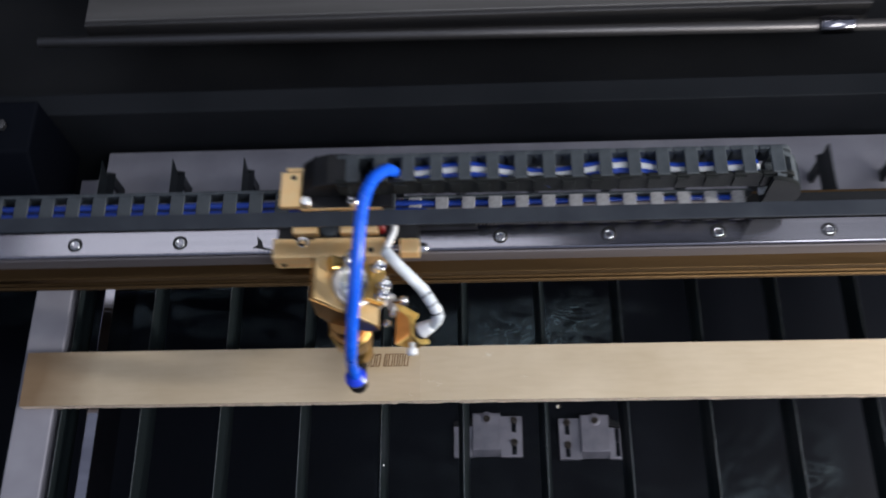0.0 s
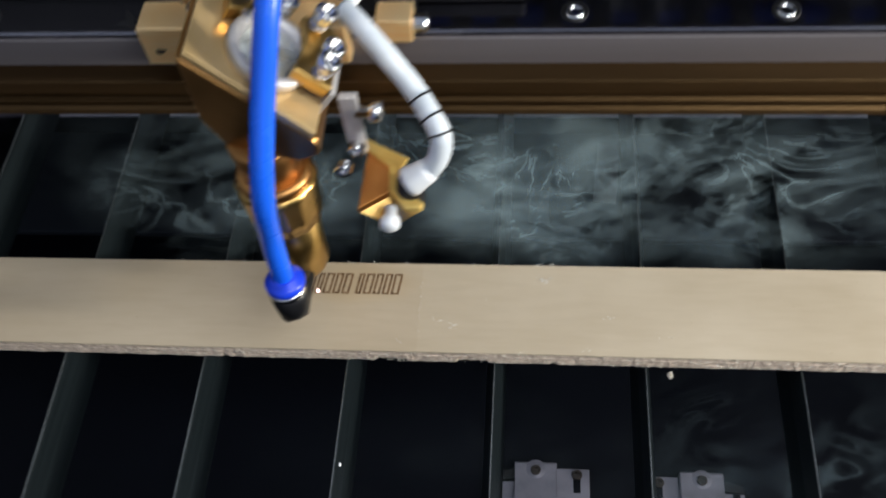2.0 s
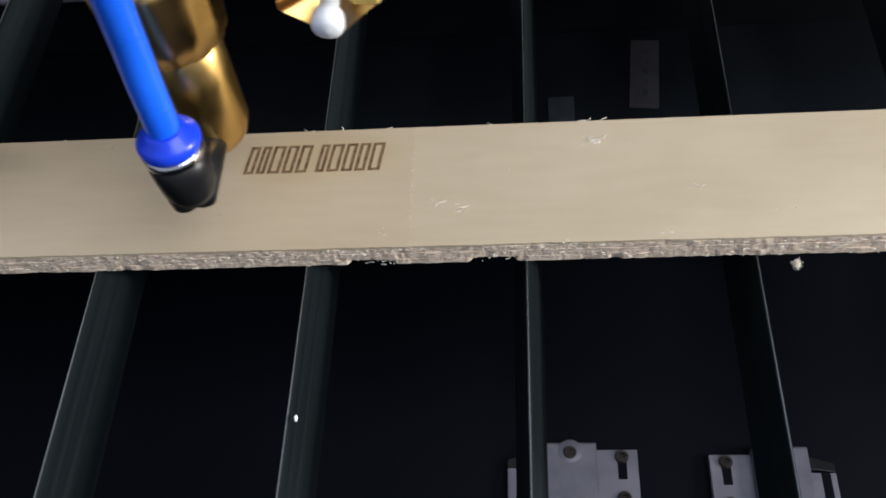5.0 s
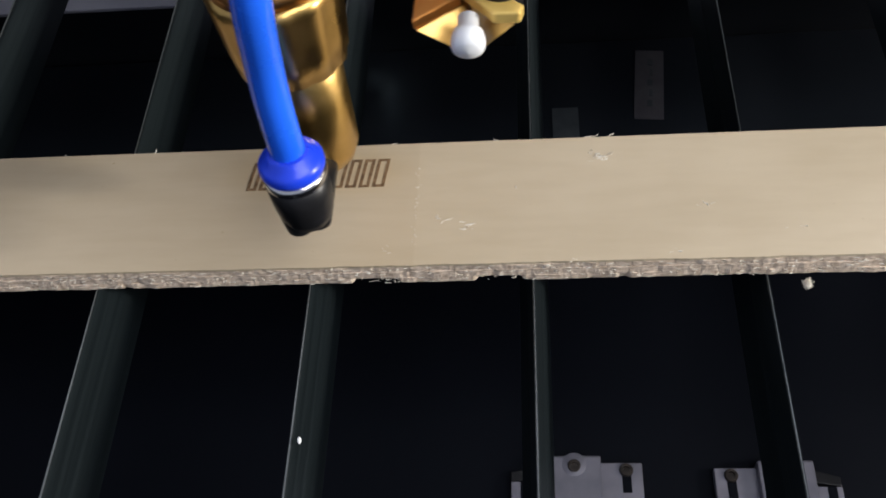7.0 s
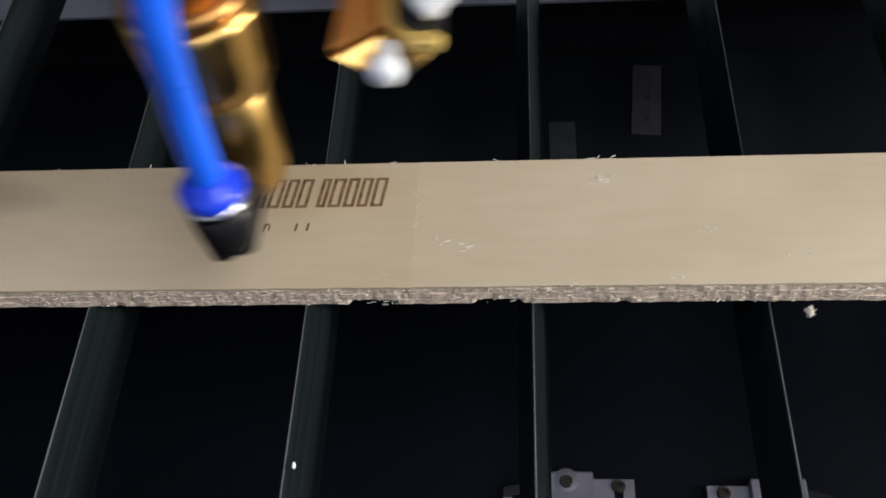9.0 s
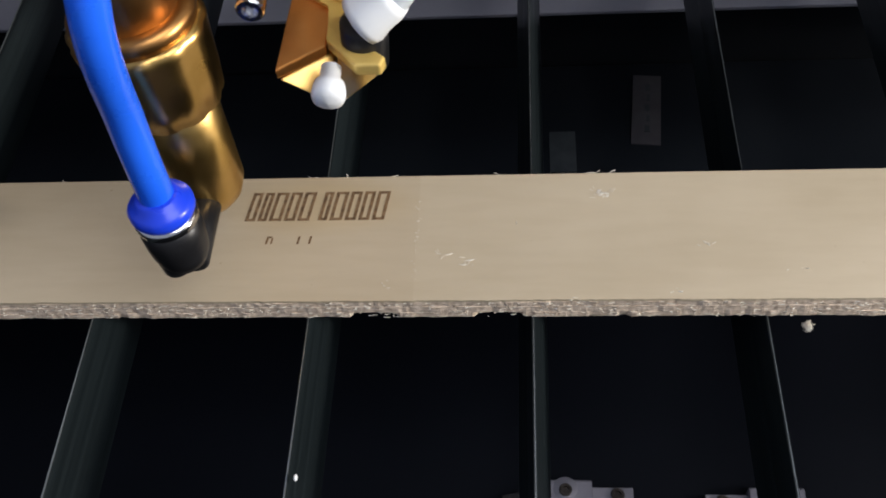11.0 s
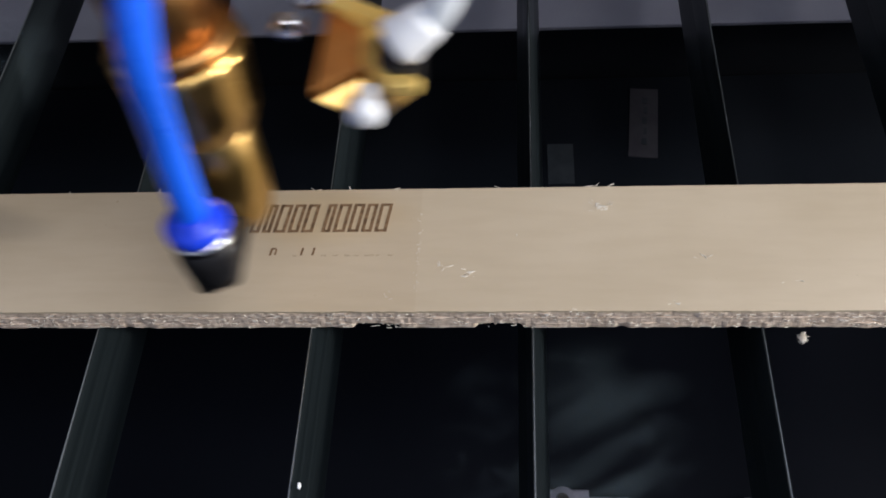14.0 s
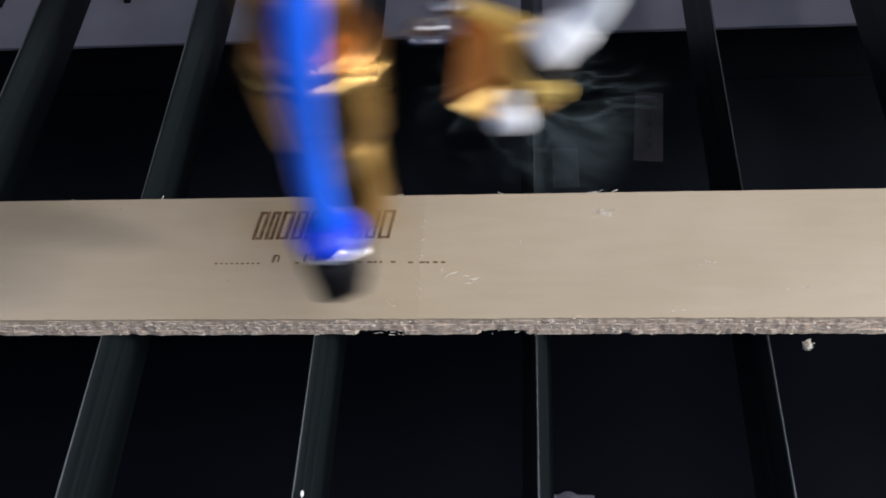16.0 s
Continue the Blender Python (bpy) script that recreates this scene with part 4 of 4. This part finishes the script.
for x in (0.0115, 0.0128, 0.0138, 0.0152, 0.0172, 0.0090, -0.0070, -0.0082, -0.0335, -0.0440, -0.0520, -0.0605, -0.0530, 0.03, -0.112, -0.092):
    fibre(x, BW - 0.0001, BH - 0.0004, rnd.uniform(0.0006, 0.0011))
for i in range(520):
    fibre(-0.13 + 0.26 * rnd.random(), rnd.uniform(-0.0004, 0.0), rnd.uniform(0.0003, 0.0061), rnd.uniform(0.00015, 0.0005))
for x, y, n in ((0.0162, 0.0284, 26), (-0.0142, 0.0102, 6), (-0.020, 0.0118, 4), (0.0096, 0.0004, 5), (0.0385, 0.0140, 4), (0.0310, 0.0022, 5), (-0.0330, 0.0042, 4), (0.0560, 0.0075, 3)):
    for _ in range(n):
        fibre(x + rnd.gauss(0, 0.0012), y + rnd.gauss(0, 0.0006), BH - 0.00005, 0.0004)

# flakes torn up from the face, and a ragged line of them along the veneer joint
for x, y, l, w, turn in ((-0.0138, 0.0104, 0.0034, 0.0007, 8), (-0.0152, 0.0092, 0.0026, 0.0006, -6), (-0.0186, 0.0120, 0.0030, 0.0005, 14), (0.0158, 0.0286, 0.0026, 0.0013, -10), (0.0172, 0.0278, 0.0018, 0.0008, 25), (0.0385, 0.0140, 0.0005, 0.0018, 12), (-0.0035, 0.0205, 0.0004, 0.0014, 10)):
    bm = hull([(-l / 2, 0, 0), (l / 2, w * 0.3, 0), (0, -w / 2, 0), (l * 0.2, w / 2, 0), (l * 0.1, 0, 0.00022), (-l * 0.2, w * 0.1, 0.00016)])
    ob = part("torn_flake", bm, M_FLUFF, board)
    ob.matrix_basis = pose(x, y, BH - 0.00005, 0, 0, turn)
for i in range(26):
    fibre(-0.0260 + rnd.gauss(0, 0.0003), rnd.uniform(0.004, 0.027), BH - 0.00005, rnd.uniform(0.00006, 0.00022))

# ================= smoke =================


def smoke_material(strength, fine=1.0):
    """Thin smoke: mostly clear, with pale wisps that die away to the rim."""
    m = bpy.data.materials.new("thin_smoke")
    m.use_nodes = True
    nt = m.node_tree
    nt.nodes.clear()
    out = nt.nodes.new("ShaderNodeOutputMaterial")
    mix = nt.nodes.new("ShaderNodeMixShader")
    clear = nt.nodes.new("ShaderNodeBsdfTransparent")
    pale = nt.nodes.new("ShaderNodeBsdfDiffuse")
    thru = nt.nodes.new("ShaderNodeBsdfTranslucent")
    both = nt.nodes.new("ShaderNodeMixShader")
    pale.inputs["Color"].default_value = thru.inputs["Color"].default_value = (0.55, 0.72, 0.77, 1)
    tc = nt.nodes.new("ShaderNodeTexCoord")
    oi = nt.nodes.new("ShaderNodeObjectInfo")
    add = nt.nodes.new("ShaderNodeVectorMath")
    sc = nt.nodes.new("ShaderNodeVectorMath")
    sc.operation = "SCALE"
    sc.inputs["Scale"].default_value = 3.0
    cmb = nt.nodes.new("ShaderNodeCombineXYZ")
    nt.links.new(oi.outputs["Random"], cmb.inputs["X"])
    nt.links.new(oi.outputs["Random"], cmb.inputs["Z"])
    nt.links.new(cmb.outputs["Vector"], sc.inputs[0])
    nt.links.new(tc.outputs["Object"], add.inputs[0])
    nt.links.new(sc.outputs["Vector"], add.inputs[1])
    drift = nt.nodes.new("ShaderNodeVectorMath")
    drift.operation = "MULTIPLY"
    drift.inputs[1].default_value = (0.62, 1.25, 1.0)
    nt.links.new(add.outputs["Vector"], drift.inputs[0])

    def wander(scale, detail, twist, stops):
        nz = nt.nodes.new("ShaderNodeTexNoise")
        nz.inputs["Scale"].default_value, nz.inputs["Detail"].default_value, nz.inputs["Distortion"].default_value = scale, detail, twist
        nt.links.new(drift.outputs["Vector"], nz.inputs["Vector"])
        cr = nt.nodes.new("ShaderNodeValToRGB")
        while len(cr.color_ramp.elements) < len(stops):
            cr.color_ramp.elements.new(0.5)
        for e, (at, v) in zip(cr.color_ramp.elements, stops):
            e.position, e.color = at, (v, v, v, 1)
        nt.links.new(nz.outputs["Fac"], cr.inputs["Fac"])
        return cr.outputs["Color"]

    def join(kind, p, q, clamp=False):
        mt = nt.nodes.new("ShaderNodeMath")
        mt.operation, mt.use_clamp = kind, clamp
        nt.links.new(p, mt.inputs[0])
        if isinstance(q, float):
            mt.inputs[1].default_value = q
        else:
            nt.links.new(q, mt.inputs[1])
        return mt.outputs["Value"]

    # fine curling threads, gathered in clumps, over a soft veil
    threads = wander(36, 3.0, 2.4, ((0.40, 0.0), (0.468, 0.26), (0.50, 1.0), (0.532, 0.26), (0.60, 0.0)))
    clumps = wander(16, 2.0, 0.6, ((0.42, 0.0), (0.64, 1.0)))
    veil = wander(26, 8.0, 1.8, ((0.43, 0.0), (0.70, 1.0)))
    body = join("ADD", join("MULTIPLY", join("MULTIPLY", threads, clumps), fine), join("MULTIPLY", veil, 0.7), True)
    # rim: distance from the middle of the sheet
    sub = nt.nodes.new("ShaderNodeVectorMath")
    sub.operation = "SUBTRACT"
    sub.inputs[1].default_value = (0.5, 0.5, 0)
    ln = nt.nodes.new("ShaderNodeVectorMath")
    ln.operation = "LENGTH"
    nt.links.new(tc.outputs["UV"], sub.inputs[0])
    nt.links.new(sub.outputs["Vector"], ln.inputs[0])
    rim = nt.nodes.new("ShaderNodeMapRange")
    rim.interpolation_type = "SMOOTHSTEP"
    rim.inputs["From Min"].default_value, rim.inputs["From Max"].default_value = 0.5, 0.12
    nt.links.new(ln.outputs["Value"], rim.inputs["Value"])
    mul = nt.nodes.new("ShaderNodeMath")
    mul.operation = "MULTIPLY"
    nt.links.new(body, mul.inputs[0])
    nt.links.new(rim.outputs["Result"], mul.inputs[1])
    mu2 = nt.nodes.new("ShaderNodeMath")
    mu2.operation = "MULTIPLY"
    mu2.inputs[1].default_value = strength
    nt.links.new(mul.outputs["Value"], mu2.inputs[0])
    nt.links.new(pale.outputs["BSDF"], both.inputs[1])
    nt.links.new(thru.outputs["BSDF"], both.inputs[2])
    nt.links.new(mu2.outputs["Value"], mix.inputs["Fac"])
    nt.links.new(clear.outputs["BSDF"], mix.inputs[1])
    nt.links.new(both.outputs["Shader"], mix.inputs[2])
    nt.links.new(mix.outputs["Shader"], out.inputs["Surface"])
    return m


M_VEIL, M_THIN = smoke_material(0.04, 0.3), smoke_material(0.13, 0.8)
M_SOFT, M_CURL = smoke_material(0.20, 0.9), smoke_material(0.34, 1.0)
M_SMOKE, M_DRIFT = smoke_material(0.52), smoke_material(0.28, 0.35)


def wisp(w, h, seed, mat):
    """A rumpled, softly rolled sheet of smoke."""
    r = random.Random(seed)
    off = Vector((r.uniform(0, 50), r.uniform(0, 50), r.uniform(0, 50)))
    bm = bmesh.new()
    uv = bm.loops.layers.uv.new("UVMap")
    nx, ny = 26, 18
    grid = []
    for i in range(nx + 1):
        row = []
        for j in range(ny + 1):
            u, v = i / nx, j / ny
            p = Vector(((u - 0.5) * w, (v - 0.5) * h, 0))
            n = noise.noise_vector(p * 22 + off) * 0.012 + noise.noise_vector(p * 60 + off) * 0.004
            row.append((bm.verts.new(p + n), (u, v)))
        grid.append(row)
    for i in range(nx):
        for j in range(ny):
            q = (grid[i][j], grid[i + 1][j], grid[i + 1][j + 1], grid[i][j + 1])
            f = bm.faces.new([a for a, _ in q])
            f.smooth = True
            for lp, (_, c) in zip(f.loops, q):
                lp[uv].uv = c
    ob = mesh_ob("smoke_wisp", bm, mat)
    return tagged(ob, "thin pale wisp of drifting smoke above the bed", "smoke", "smoke wisps")


# each: width, height, tilt, turn, then (seconds, x, y, z)
AWAY = (0.80, 0.55, -0.15)
WISPS = [
    (0.15, 0.09, 35, 8, [(0, -0.06, 0.085, -0.14), (0.5, -0.058, 0.075, 0.0), (1, -0.055, 0.07, 0.03), (1.5, -0.07, 0.07, 0.025), (2, -0.085, 0.07, 0.02), (2.5, -0.10, 0.08, 0.0), (3, -0.16, 0.14, -0.10), (4.2, -0.25, 0.2, -0.15)]),
    (0.15, 0.08, 40, -12, [(0, 0.05, 0.10, -0.17), (0.4, 0.02, 0.09, -0.05), (1, 0.0, 0.07, 0.02), (2, -0.005, 0.068, 0.02), (2.5, 0.0, 0.068, 0.02), (3, 0.02, 0.10, 0.01), (4.2, 0.05, 0.3, -0.05)]),
    (0.20, 0.08, 30, 5, [(0, 0.06, 0.10, -0.17), (1, 0.02, 0.10, -0.12), (1.5, 0.06, 0.075, -0.01), (2, 0.075, 0.07, 0.0), (2.5, 0.06, 0.085, 0.0), (3, 0.08, 0.14, -0.09), (4.2, 0.1, 0.3, -0.12)]),
    (0.15, 0.10, 20, 30, [(0, 0.190, -0.040, -0.03), (0.5, 0.150, -0.03, -0.035), (1, 0.095, -0.010, -0.035), (1.5, 0.112, -0.012, -0.03), (2, 0.095, -0.014, -0.03), (2.5, 0.072, -0.022, -0.03), (3, 0.045, -0.036, -0.03), (3.6, 0.050, -0.05, -0.05), (4.2, 0.16, -0.12, -0.1)]),
    (0.26, 0.14, 15, -10, [(0, -0.02, -0.04, -0.08), (1, 0.0, -0.05, -0.08), (2, 0.02, -0.05, -0.07), (3, 0.03, -0.045, -0.06), (4.1, 0.0, -0.05, -0.06), (4.9, -0.02, -0.30, -0.1)]),
    (0.07, 0.06, 40, 20, [(0, 0.80, 0.5, -0.15), (1.6, 0.4, 0.3, -0.1), (2.2, 0.05, 0.09, 0.0), (2.5, 0.012, 0.062, 0.018), (2.9, 0.012, 0.056, 0.014), (3.3, 0.02, 0.09, 0.01), (4.2, 0.1, 0.3, -0.05)]),
    (0.06, 0.05, 40, -20, [(0, -0.8, 0.5, -0.15), (3.0, -0.5, 0.3, -0.1), (3.7, -0.08, 0.10, 0.0), (3.9, -0.05, 0.065, 0.01), (4.05, -0.045, 0.058, 0.012), (4.3, -0.02, 0.07, 0.01), (5.2, 0.1, 0.35, -0.06)]),
    (0.08, 0.06, 20, 15, [(0, 0.5, -0.5, -0.15), (13.2, 0.3, -0.4, -0.1), (13.7, 0.02, -0.05, -0.05), (13.85, 0.0, 0.0, -0.03), (14.0, 0.008, -0.012, -0.03), (14.3, 0.02, -0.03, -0.035), (15, 0.1, -0.25, -0.1), (16, 0.12, -0.4, -0.12)]),
    (0.05, 0.04, 40, 10, [(0, -0.8, 0.5, -0.15), (14.2, -0.6, 0.3, -0.1), (14.8, -0.12, 0.08, 0.0), (14.95, -0.072, 0.06, 0.002), (15.1, -0.062, 0.062, 0.0), (15.4, -0.02, 0.32, -0.12), (16, 0.02, 0.34, -0.12)]),
]
WISPS += [
    (0.12, 0.07, 50, 25, [(0, -0.02, 0.095, -0.15), (0.5, -0.06, 0.075, 0.03), (1, -0.055, 0.068, 0.03), (1.5, -0.035, 0.066, 0.03), (2, 0.02, 0.064, 0.022), (2.5, 0.03, 0.07, 0.03), (3, 0.03, 0.12, 0.0), (4.2, 0.1, 0.35, -0.05)]),
    (0.42, 0.10, 35, 0, [(0, -0.25, 0.13, -0.14), (0.9, -0.25, 0.13, -0.14), (1.3, -0.12, 0.10, -0.06), (2, 0.0, 0.075, 0.01), (2.5, 0.0, 0.085, 0.0), (3, 0.02, 0.17, -0.10), (4.2, 0.1, 0.3, -0.12)]),
    (0.34, 0.20, 10, 0, [(0, 0.05, -0.05, -0.06), (2, 0.04, -0.05, -0.05), (3.2, 0.02, -0.05, -0.05), (4.3, 0.02, -0.06, -0.06), (5.2, 0.15, -0.40, -0.1)]),
]
WISPS += [
    (0.05, 0.045, 45, 12, [(0, -0.8, 0.5, -0.15), (5.6, -0.5, 0.35, -0.1), (6.2, -0.09, 0.08, 0.0), (6.5, -0.052, 0.060, 0.012), (6.8, -0.045, 0.095, -0.03), (7.1, -0.07, 0.12, -0.06), (7.6, -0.09, 0.08, -0.01), (8.0, -0.056, 0.060, 0.01), (8.5, -0.06, 0.065, 0.01), (9.4, 0.05, 0.35, -0.05)]),
    (0.06, 0.05, 45, -15, [(0, -0.8, 0.52, -0.15), (12.4, -0.6, 0.4, -0.1), (13.1, -0.14, 0.08, 0.0), (13.5, -0.105, 0.062, 0.01), (13.9, -0.14, 0.075, 0.0), (14.8, -0.4, 0.4, -0.08), (15.55, -0.05, 0.33, -0.12), (15.85, 0.005, 0.065, 0.004), (16, 0.0, 0.056, 0.010)]),
    (0.04, 0.04, 45, 5, [(0, -0.8, 0.54, -0.15), (12.6, -0.6, 0.42, -0.1), (13.2, -0.07, 0.10, -0.02), (13.5, -0.048, 0.060, 0.008), (13.8, -0.03, 0.09, -0.01), (14.5, 0.1, 0.4, -0.08)]),
]
WISP_ROWS = []
for k, (w, h, rx, rz, rows) in enumerate(WISPS):
    ob = wisp(w, h, 11 + k, M_VEIL if k in (4, 11) else M_SOFT if k in (3, 13) else M_THIN if k in (12, 14) else M_CURL if k in (6, 7) else M_DRIFT if k == 10 or k > 12 else M_SMOKE)
    if rows[-1][0] < 16:
        rows = rows + [(min(16, rows[-1][0] + 1.5), *AWAY)] + ([(16, *AWAY)] if rows[-1][0] + 1.5 < 16 else [])
    WISP_ROWS.append((ob, [(t, pose(x, y, z, rx, 0, rz + 6 * math.sin(t + k))) for t, x, y, z in rows]))


# ================= motions =================
HEAD_X = [
    (0, -0.0604), (0.1, -0.0716), (0.2, -0.0611), (0.3, -0.0428), (0.4, -0.0221), (0.5, -0.0353), (0.6, -0.0625), (0.7, -0.0803),
    (0.8, -0.0650), (0.9, -0.0468), (1, -0.0255), (1.1, -0.0336), (1.2, -0.0583), (1.3, -0.0726), (1.4, -0.0583), (1.5, -0.0460),
    (1.6, -0.0228), (1.7, -0.0311), (1.8, -0.0545), (1.9, -0.0678), (2, -0.0623), (2.1, -0.0466), (2.2, -0.0279), (2.3, -0.0329),
    (2.4, -0.0536), (2.5, -0.0703), (2.6, -0.0631), (2.7, -0.0485), (2.8, -0.0303), (2.9, -0.0322), (3, -0.0542), (3.1, -0.0711),
    (3.2, -0.0656), (3.3, -0.0478), (3.4, -0.0261), (3.5, -0.0296), (3.6, -0.0515), (3.7, -0.0681), (3.8, -0.0618), (3.9, -0.0472),
    (4, -0.0269), (4.1, -0.0277), (4.2, -0.0500), (4.3, -0.0671), (4.4, -0.0671), (4.5, -0.0482), (4.6, -0.0294), (4.7, -0.0294),
    (4.8, -0.0482), (4.9, -0.0671), (5, -0.0667), (5.1, -0.0480), (5.2, -0.0465), (5.3, -0.0654), (5.4, -0.0630), (5.5, -0.0446),
    (5.6, -0.0508), (5.7, -0.0680), (5.8, -0.0581), (5.9, -0.0430), (6, -0.0560), (6.1, -0.0684), (6.2, -0.0528), (6.3, -0.0425),
    (6.4, -0.0629), (6.5, -0.0673), (6.6, -0.0450), (6.7, -0.0459), (6.8, -0.0679), (6.9, -0.0643), (7, -0.0432), (7.1, -0.0490),
    (7.2, -0.0679), (7.3, -0.0595), (7.4, -0.0423), (7.5, -0.0519), (7.6, -0.0676), (7.7, -0.0554), (7.8, -0.0434), (7.9, -0.0572),
    (8, -0.0659), (8.1, -0.0500), (8.2, -0.0464), (8.3, -0.0622), (8.4, -0.0607), (8.5, -0.0465), (8.6, -0.0498), (8.7, -0.0652),
    (8.8, -0.0565), (8.9, -0.0435), (9, -0.0579), (9.1, -0.0681), (9.2, -0.0517), (9.3, -0.0447), (9.4, -0.0625), (9.5, -0.0660),
    (9.6, -0.0476), (9.7, -0.0476), (9.8, -0.0660), (9.9, -0.0624), (10, -0.0447), (10.1, -0.0518), (10.2, -0.0681), (10.3, -0.0579),
    (10.4, -0.0435), (10.5, -0.0565), (10.6, -0.0684), (10.7, -0.0531), (10.8, -0.0431), (10.9, -0.0541), (11, -0.0681), (11.1, -0.0534),
    (11.2, -0.0439), (11.3, -0.0567), (11.4, -0.0667), (11.5, -0.0506), (11.6, -0.0467), (11.7, -0.0614), (11.8, -0.0625), (11.9, -0.0463),
    (12, -0.0499), (12.1, -0.0657), (12.2, -0.0572), (12.3, -0.0433), (12.4, -0.0543), (12.5, -0.0680), (12.6, -0.0535), (12.7, -0.0374),
    (12.8, -0.0162), (12.9, -0.0198), (13, -0.0440), (13.1, -0.0603), (13.2, -0.0646), (13.3, -0.0501), (13.4, -0.0257), (13.5, -0.0150),
    (13.6, -0.0313), (13.7, -0.0454), (13.8, -0.0696), (13.9, -0.0794), (14, -0.0625), (14.1, -0.0458), (14.2, -0.0225), (14.3, -0.0142),
    (14.4, -0.0335), (14.5, -0.0496), (14.6, -0.0712), (14.7, -0.0783), (14.8, -0.0590), (14.9, -0.0444), (15, -0.0202), (15.1, -0.0152),
    (15.2, -0.0359), (15.3, -0.0533), (15.4, -0.0758), (15.5, -0.0791), (15.6, -0.0555), (15.7, -0.0416), (15.8, -0.0176), (15.9, -0.0155),
    (16, -0.0379),
]


def slide(t):
    """How far off the gantry stands, which steps towards the front line by line."""
    return float(np.interp(t, [0, 3, 4.6, 5.2, 11, 14, 16], [0.0238, 0.0223, 0.0221, 0.0177, 0.0165, 0.0152, 0.0147]))


def motions():
    walk(head, [(t, pose(x, slide(t), BH)) for t, x in HEAD_X])
    walk(chain_up, [(t, pose(x, slide(t), BH)) for t, x in HEAD_X])
    walk(chain_bend, [(t, pose(0.166 + (x + 0.0604) / 2, slide(t) + 0.0577, LOW_Z + BR)) for t, x in HEAD_X])
    steps = [0, 3, 4.6, 5.2, 11, 14, 16]
    for ob in (gantry, chain_low):
        walk(ob, [(t, pose(0, slide(t) - 0.0238, 0)) for t in steps])
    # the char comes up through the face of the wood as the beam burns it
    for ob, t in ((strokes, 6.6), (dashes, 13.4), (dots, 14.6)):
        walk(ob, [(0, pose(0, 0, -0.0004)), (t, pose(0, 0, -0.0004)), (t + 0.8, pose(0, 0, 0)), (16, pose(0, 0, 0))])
    rows = [(0, -0.0604, 0)]
    for t, x in ((2, -0.0624), (3, -0.0573), (15.6, -0.0576)):
        rows += [(t - 0.1, x, 0), (t - 0.05, x, 1), (t + 0.05, x, 1), (t + 0.1, x, 0)]
    walk(spot, [(t, pose(x, slide(t), BH - 0.0006 + 0.0007 * on)) for t, x, on in rows + [(16, -0.0573, 0)]])
    for ob, rows in WISP_ROWS:
        walk(ob, rows)


motions()
